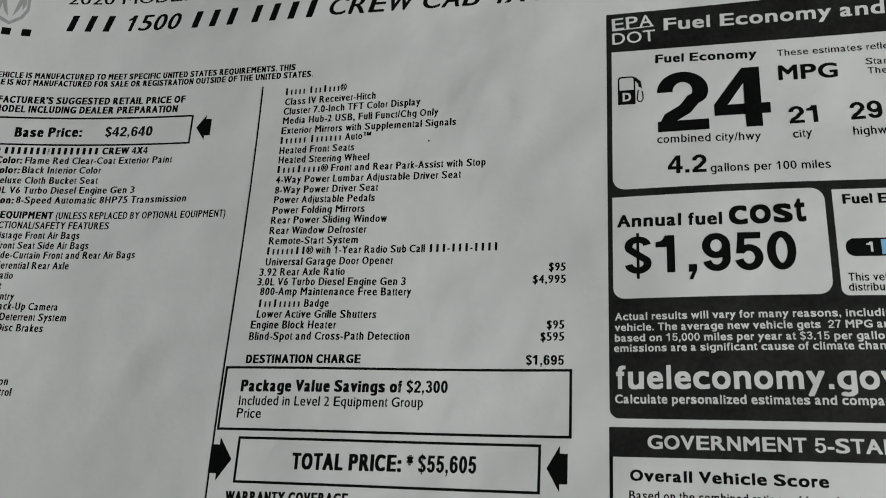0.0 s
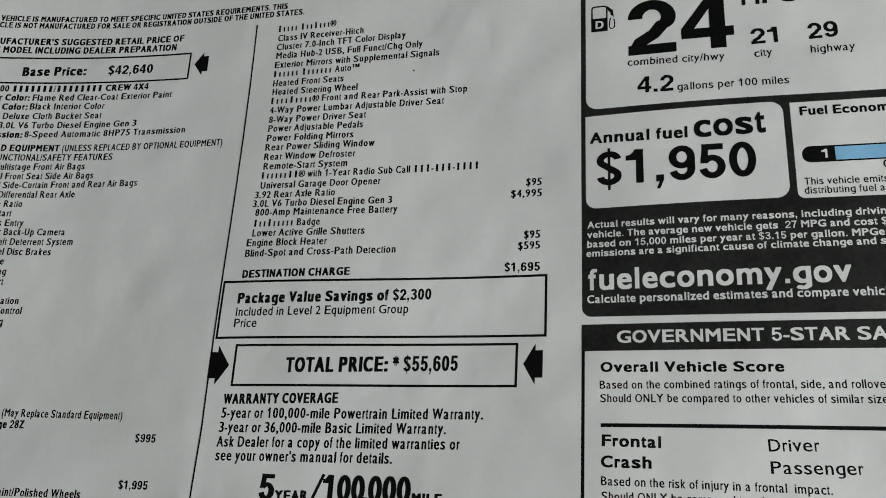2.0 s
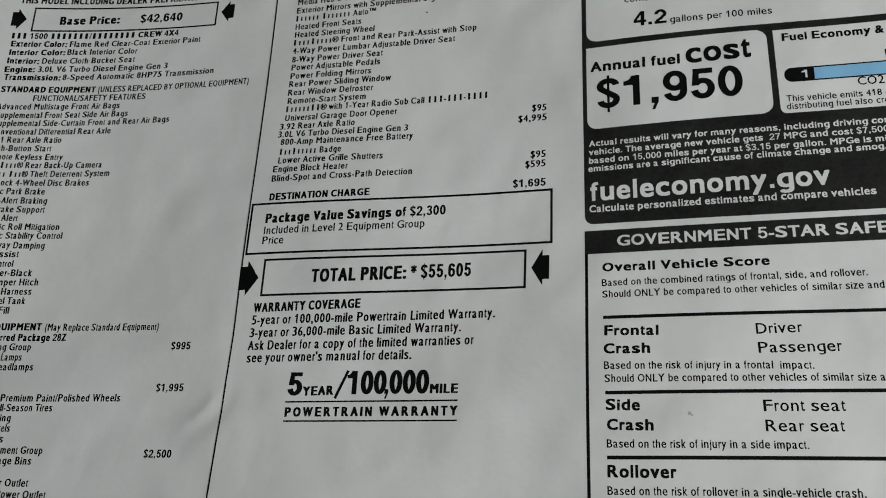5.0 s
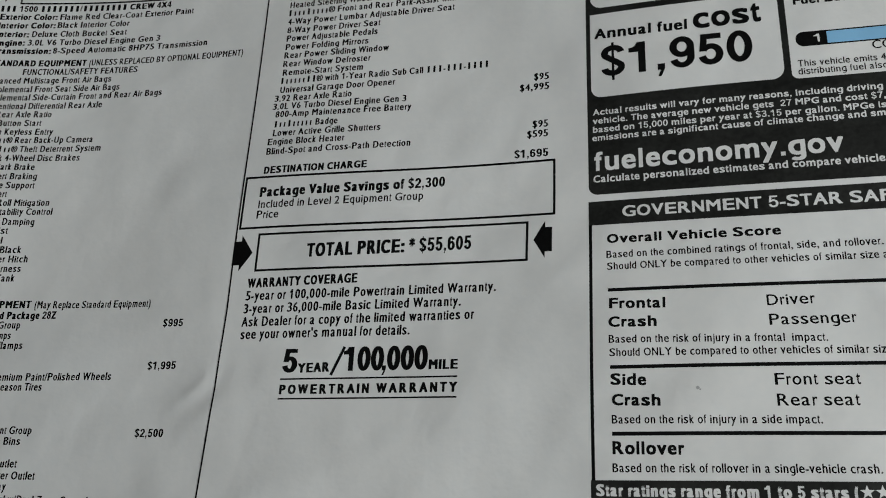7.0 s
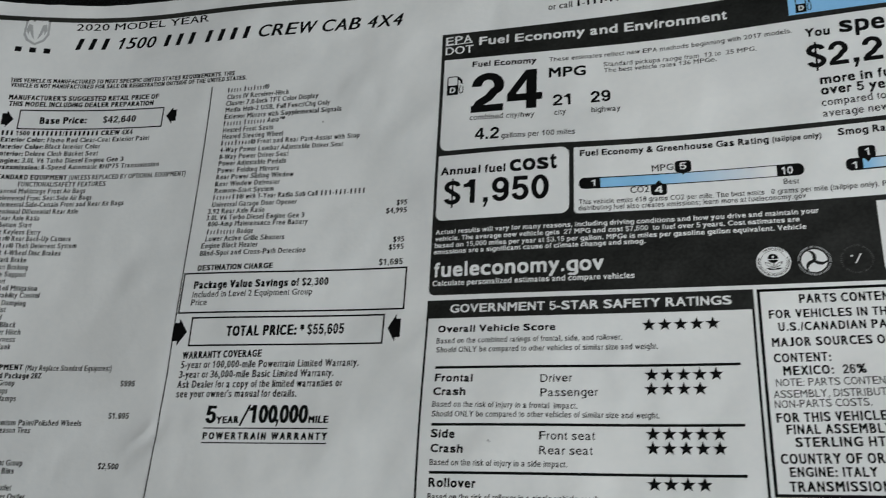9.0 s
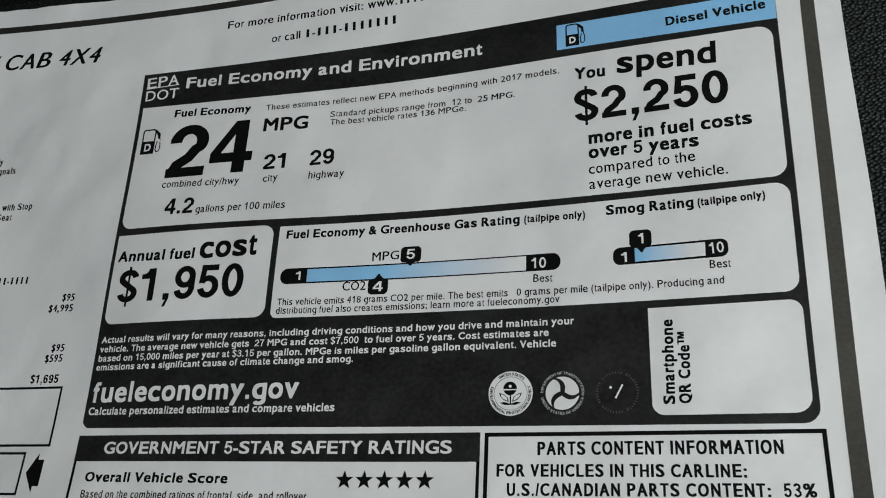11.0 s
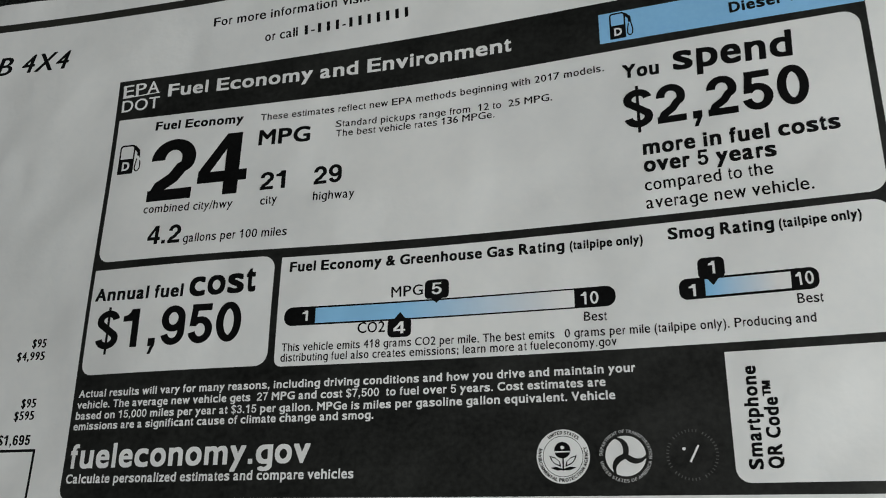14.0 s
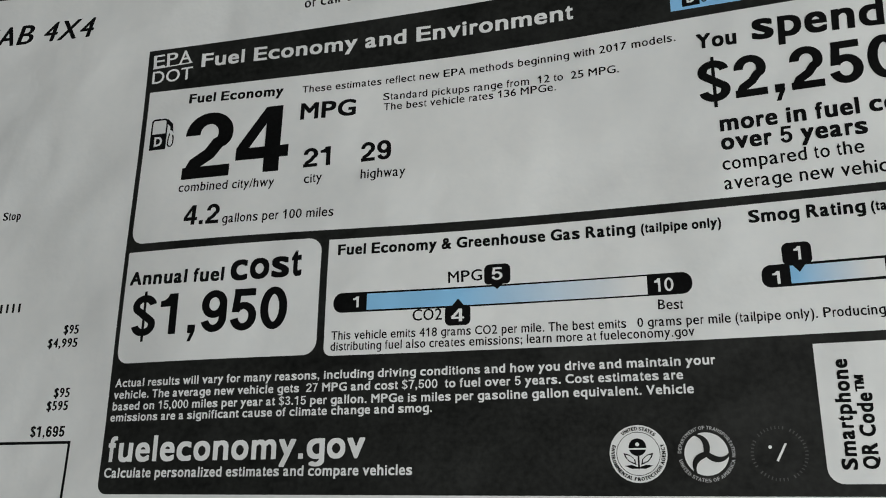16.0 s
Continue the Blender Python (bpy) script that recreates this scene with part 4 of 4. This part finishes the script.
line(epa, 'This vehicle emits 418 grams CO2 per mile. The best emits   0 grams per mile (tailpipe only). Producing and', 51.3, 132.4, 158.9, 131.9, 1.8, "r")
line(epa, 'distributing fuel also creates emissions; learn more at fueleconomy.gov', 51.2, 130.15, 122.6, 129.95, 1.8, "r")
line(epa, 'Actual results will vary for many reasons, including driving conditions and how you drive and maintain your', 1.5, 124.4, 125.8, 124.6, 1.75, "bw", white_ink)
line(epa, 'vehicle. The average new vehicle gets  27 MPG and cost $7,500  to fuel over 5 years. Cost estimates are', 1.4, 121.9, 120.0, 122.1, 1.75, "bw", white_ink)
line(epa, 'based on 15,000 miles per year at $3.15 per gallon. MPGe is miles per gasoline gallon equivalent. Vehicle', 1.4, 119.45, 121.7, 119.5, 1.75, "bw", white_ink)
line(epa, 'emissions are a significant cause of climate change and smog.', 1.2, 117.1, 72.7, 117.4, 1.75, "bw", white_ink)
line(epa, 'fueleconomy.gov', 1.6, 108.7, 59.3, 108.9, 5.3, "h", white_ink)
line(epa, 'Calculate personalized estimates and compare vehicles', 1.3, 105.5, 69.0, 105.6, 2.0, "bw", white_ink)
line(epa, '10', 116.0, 138.7, 119.5, 138.7, 2.6, "bw", white_ink)
line(epa, 'Best', 116.4, 135.3, 120.9, 135.1, 1.9, "r")
line(epa, 'Best', 156.1, 135.6, 160.5, 135.5, 1.9, "r")
rule(epa, 1.5, 201.5, 12.0, 202.0, 0.28, white_ink, TYPE)
fuel_pump(epa, 2.8, 179.9, 1.0)
fuel_pump(epa, 125.2, 197.3, 0.80)
# mileage scale
bar = shape("rating_bar", rounded(51.4, 138.0, 122.9, 142.2, (1.9, 1.9, 1.9, 1.9)), black_ink, epa, OVER + 0.008)
shape("scale", [(58.6, 138.4), (114.7, 138.3), (114.7, 141.9), (58.6, 141.8)], mileage_blue, bar, OVER + 0.016, "blue strip fading to white")
line(bar, "1", 55.6, 139.0, 56.9, 139.0, 2.3, "bw", white_ink)
tag = shape("marker", rounded(83.1, 142.3, 88.4, 146.5, (0.9, 0.9, 1.1, 1.1)), black_ink, bar, OVER + 0.024)
shape("pointer", [(84.3, 142.5), (87.1, 142.5), (85.7, 141.3)], black_ink, bar, OVER + 0.024)
line(bar, "5", 84.6, 143.2, 86.8, 143.2, 2.6, "bw", white_ink)
shape("marker", rounded(75.1, 134.3, 80.3, 138.4, (1.1, 1.1, 0.9, 0.9)), black_ink, bar, OVER + 0.024)
shape("pointer", [(76.4, 138.2), (79.1, 138.2), (77.8, 139.8)], black_ink, bar, OVER + 0.024)
line(bar, "4", 76.4, 135.1, 79.0, 135.1, 2.6, "bw", white_ink)
# smog scale
bar = shape("rating_bar", rounded(135.1, 138.0, 160.3, 142.2, (1.6, 1.6, 1.6, 1.6), 0.004), black_ink, epa, OVER + 0.008)
shape("scale", [(140.0, 138.5), (155.4, 138.6), (155.5, 141.8), (140.0, 141.8)], smog_blue, bar, OVER + 0.016, "blue strip fading to white")
line(bar, "1", 136.9, 138.6, 138.2, 138.6, 2.4, "bw", white_ink)
line(bar, "10", 156.3, 139.0, 159.4, 139.1, 2.5, "bw", white_ink)
shape("marker", rounded(138.9, 142.0, 143.9, 146.1, (0.9, 0.9, 1.1, 1.1)), black_ink, bar, OVER + 0.024)
shape("pointer", [(140.2, 142.2), (142.9, 142.2), (141.6, 140.5)], black_ink, bar, OVER + 0.024)
line(bar, "1", 140.9, 142.8, 142.1, 142.8, 2.5, "bw", white_ink)
# type that runs upwards
line(epa, "Smartphone", 147.1, 105.8, 147.5, 124.5, 2.5, "b")
line(epa, "QR Code™", 150.4, 105.9, 150.8, 121.6, 2.5, "b")


def ring_bars(parent, u, v, r, n, mat, size, half=0.22):
    """Lettering round a seal, as plain bars."""
    for k in range(n):
        a = 2 * math.pi * (k + 0.5) / n
        if k % 9 == 8:
            continue
        c, s = math.cos(a), math.sin(a)
        pts = [(u + c * (r + q) - s * w, v + s * (r + q) + c * w) for q, w in ((-size, -half), (-size, half), (size, half), (size, -half))]
        shape("ring_bar", pts, mat, parent, TYPE)


# three round seals, plain
seal = shape("seal", disc(111.3, 109.0, 5.1), white_ink, epa, OVER, "white round seal with a flower")
shape("seal_ring", disc(111.3, 109.0, 3.86), black_ink, seal, OVER + 0.008)
shape("seal_field", disc(111.3, 109.0, 3.76), white_ink, seal, OVER + 0.016)
ring_text(seal, "UNITED STATES", 111.3, 109.0, 4.12, 0.64, 128, 82, black_ink)
ring_text(seal, "ENVIRONMENTAL PROTECTION AGENCY", 111.3, 109.0, 4.76, 0.64, 160, 222, black_ink, inward=True)
shape("flower", disc(111.2, 110.15, 1.55), black_ink, seal, TYPE)
shape("flower_dot", disc(111.2, 110.65, 0.36, 10), white_ink, seal, TYPE + 0.01)
rule(seal, 109.7, 109.85, 112.7, 109.85, 0.28, white_ink, TYPE + 0.01, "wave")
rule(seal, 111.3, 108.6, 111.3, 106.3, 0.30, None, TYPE, "stem")
for side in (-1, 1):
    leaf = [(-0.40, -2.0), (-1.7, -1.4), (-2.35, -0.6), (-2.6, 0.15), (-1.5, -0.2), (-0.6, -1.0)]
    shape("leaf", [(111.3 + side * -a, 109.0 + b) for a, b in leaf], black_ink, seal, TYPE)
    shape("leaf_field", [(111.3 + side * -(-1.4 + 0.72 * (a + 1.4)), 109.0 - 0.85 + 0.70 * (b + 0.85)) for a, b in leaf], white_ink, seal, TYPE + 0.01)
    shape("leaf", [(111.3 + side * a, 109.0 + b) for a, b in ((2.5, -2.1), (1.3, -1.95), (0.1, -2.35), (0.1, -2.6), (1.2, -2.65))], black_ink, seal, TYPE)
seal = shape("seal", disc(123.0, 108.8, 3.75), white_ink, epa, OVER, "white disc with three curved black arms")
for k in range(3):
    pts = []
    for n in range(13):
        q = 3.74 * n / 12
        a = radians(82 + 120 * k) + 0.62 * (q / 3.74) ** 2.2
        pts.append((q, a, 0.46 + 0.10 * math.sin(math.pi * q / 3.74) - 0.14 * (q / 3.74) ** 3))
    near = [(123.0 + q * math.cos(a) - w * math.sin(a), 108.8 + q * math.sin(a) + w * math.cos(a)) for q, a, w in pts]
    far = [(123.0 + q * math.cos(a) + w * math.sin(a), 108.8 + q * math.sin(a) - w * math.cos(a)) for q, a, w in pts]
    shape("seal_arm", near + far[::-1], solid_ink, seal, TYPE + 0.002 * k)
ring_text(seal, "DEPARTMENT OF TRANSPORTATION", 123.0, 108.8, 4.25, 0.62, 178, 186, light_grey_ink)
ring_text(seal, "UNITED STATES OF AMERICA", 123.0, 108.8, 4.87, 0.62, 192, 155, light_grey_ink, inward=True)
seal = shape("seal", disc(135.0, 108.7, 4.3), solid_ink, epa, OVER, "dark seal with a thin white mark")
ring_bars(seal, 135.0, 108.7, 4.4, 44, dim_ink, 0.26, 0.10)
rule(seal, 134.6, 107.4, 136.2, 110.4, 0.38, white_ink, TYPE, "seal_mark")
shape("seal_mark", disc(133.6, 109.8, 0.32, 8), white_ink, seal, TYPE)

# ---------------------------------------------------------------- safety ratings panel
safety = outline_box(sheet, 0.0, 32.0, 104.6, 100.0, 0.75, "safety_panel")
tagged(safety, "white safety ratings panel with black bands and stars")
shape("panel_band", [(0.0, 93.9), (104.6, 93.8), (104.6, 100.3), (0.0, 100.3)], solid_ink, safety, OVER)
shape("panel_band", rounded(-0.2, 20.2, 104.8, 33.2, (1.8, 1.8, 0, 0), 0.003), solid_ink, safety, OVER)
for u0, v0, u1, v1 in ((4.3, 76.75, 99.4, 76.6), (4.5, 58.0, 99.3, 58.0), (4.6, 43.1, 98.9, 43.2)):
    rule(safety, u0, v0, u1, v1, 0.85)
line(safety, 'GOVERNMENT 5-STAR SAFETY RATINGS', 8.1, 95.7, 98.1, 95.6, 3.0, "bw", white_ink)
line(safety, 'Overall Vehicle Score', 4.3, 88.9, 43.6, 88.7, 2.4, "b")
line(safety, 'Based on the combined ratings of frontal, side, and rollover.', 4.1, 85.0, 64.6, 85.1, 1.9, "cl")
line(safety, 'Should ONLY be compared to other vehicles of similar size and weight.', 4.2, 81.9, 75.5, 81.9, 1.9, "cl")
line(safety, 'Frontal', 4.5, 72.1, 17.2, 71.8, 2.6, "b")
line(safety, 'Crash', 4.3, 67.5, 15.1, 67.4, 2.6, "b")
line(safety, 'Driver', 39.1, 71.5, 49.1, 71.7, 2.6, "r")
line(safety, 'Passenger', 39.2, 66.9, 57.0, 67.1, 2.6, "r")
line(safety, 'Based on the risk of injury in a frontal  impact.', 4.3, 63.7, 50.7, 63.0, 1.9, "cl")
line(safety, 'Should ONLY be compared to other vehicles of similar size and weight.', 4.4, 60.5, 75.2, 60.1, 1.9, "cl")
line(safety, 'Side', 4.5, 53.9, 12.3, 53.7, 2.7, "b")
line(safety, 'Front seat', 39.1, 53.4, 56.0, 53.4, 2.6, "r")
line(safety, 'Crash', 4.7, 49.3, 15.2, 49.1, 2.6, "b")
line(safety, 'Rear seat', 39.2, 48.9, 55.3, 48.9, 2.6, "r")
line(safety, 'Based on the risk of injury in a side impact.', 4.6, 45.3, 47.7, 45.1, 1.9, "cl")
line(safety, 'Rollover', 4.6, 38.7, 19.7, 38.6, 2.8, "b")
line(safety, 'Based on the risk of rollover in a single-vehicle crash.', 4.5, 34.9, 57.7, 35.0, 1.9, "cl")
line(safety, 'Star ratings range from 1 to 5 stars (', 0.9, 29.9, 52.7, 29.9, 2.5, "cb", white_ink)
line(safety, 'www.safercar.gov or {X}-{XXX}-{XXX}-{XXXX}', 20.6, 21.3, 73.4, 22.2, 2.6, "cb", white_ink)
for k in range(5):
    star(safety, 54.3 + 2.85 * k, 31.3 + 0.03 * k, 1.45, white_ink)
line(safety, ") with 5 being the highest.", 67.3, 30.4, 102.6, 30.8, 2.5, "cb", white_ink)
line(safety, "Source: National Highway Traffic Safety Administration (NHTSA)", 5.1, 25.7, 99.5, 26.6, 2.7, "cb", white_ink)
for count, u0, u1, v in ((5, 73.0, 92.2, 89.7), (5, 73.3, 92.2, 73.6), (4, 73.1, 87.4, 69.1), (5, 73.1, 92.0, 55.3), (5, 73.0, 92.0, 51.0), (4, 73.1, 87.2, 40.5)):
    for k in range(count):
        star(safety, u0 + (u1 - u0) * k / (count - 1), v, 2.25)
line(sheet, "{XXX} {xxxxxx} {xxxxxxx} {xxxxxxxx} {xx} {xxx} {xxxxxxx} {xxxxxxxxx} {xxxx}", 0.4, 17.9, 104.0, 18.6, 1.7, "c", None, "text_bars")

# ---------------------------------------------------------------- parts content panel
parts = outline_box(sheet, 105.6, 37.4, 176.1, 100.2, 0.9, "parts_panel")
tagged(parts, "white parts content panel in a thick black frame")
line(parts, 'PARTS CONTENT INFORMATION', 117.5, 95.2, 167.7, 95.2, 2.9, "cp")
line(parts, 'FOR VEHICLES IN THIS CARLINE:', 108.5, 90.6, 160.3, 90.5, 2.7, "cp")
line(parts, 'U.S./CANADIAN PARTS CONTENT:  53%', 110.9, 86.5, 173.0, 86.7, 2.7, "cp")
line(parts, 'MAJOR SOURCES OF FOREIGN PARTS', 108.7, 81.6, 168.3, 81.9, 2.8, "cp")
line(parts, 'CONTENT:', 108.8, 76.7, 124.5, 76.8, 2.8, "cp")
line(parts, 'MEXICO:  26%', 111.1, 72.7, 133.4, 73.0, 2.8, "cp")
line(parts, 'NOTE: PARTS CONTENT DOES NOT INCLUDE FINAL', 108.8, 69.4, 174.5, 69.9, 2.3, "l")
line(parts, 'ENGINE: ITALY', 110.1, 43.1, 132.4, 43.3, 2.7, "cp")
line(parts, "ASSEMBLY, DISTRIBUTION, OR OTHER", 107.9, 65.9, 157.9, 66.5, 2.3, "l")
line(parts, "NON-PARTS COSTS.", 107.9, 62.9, 133.6, 63.3, 2.3, "l")
line(parts, "FOR THIS VEHICLE:", 108.0, 58.6, 138.0, 59.2, 2.8, "cp")
line(parts, "FINAL ASSEMBLY POINT:", 110.4, 55.2, 149.6, 55.6, 2.8, "cp")
line(parts, "STERLING HTS, MICH., U.S.A.", 112.4, 51.5, 162.5, 52.0, 2.8, "cp")
line(parts, "COUNTRY OF ORIGIN:", 108.1, 46.7, 142.5, 47.1, 2.9, "cp")
line(parts, "TRANSMISSION:", 109.7, 39.0, 136.4, 39.4, 2.8, "cp")
outline_box(sheet, 105.6, -20.0, 176.1, 36.8, 0.9)
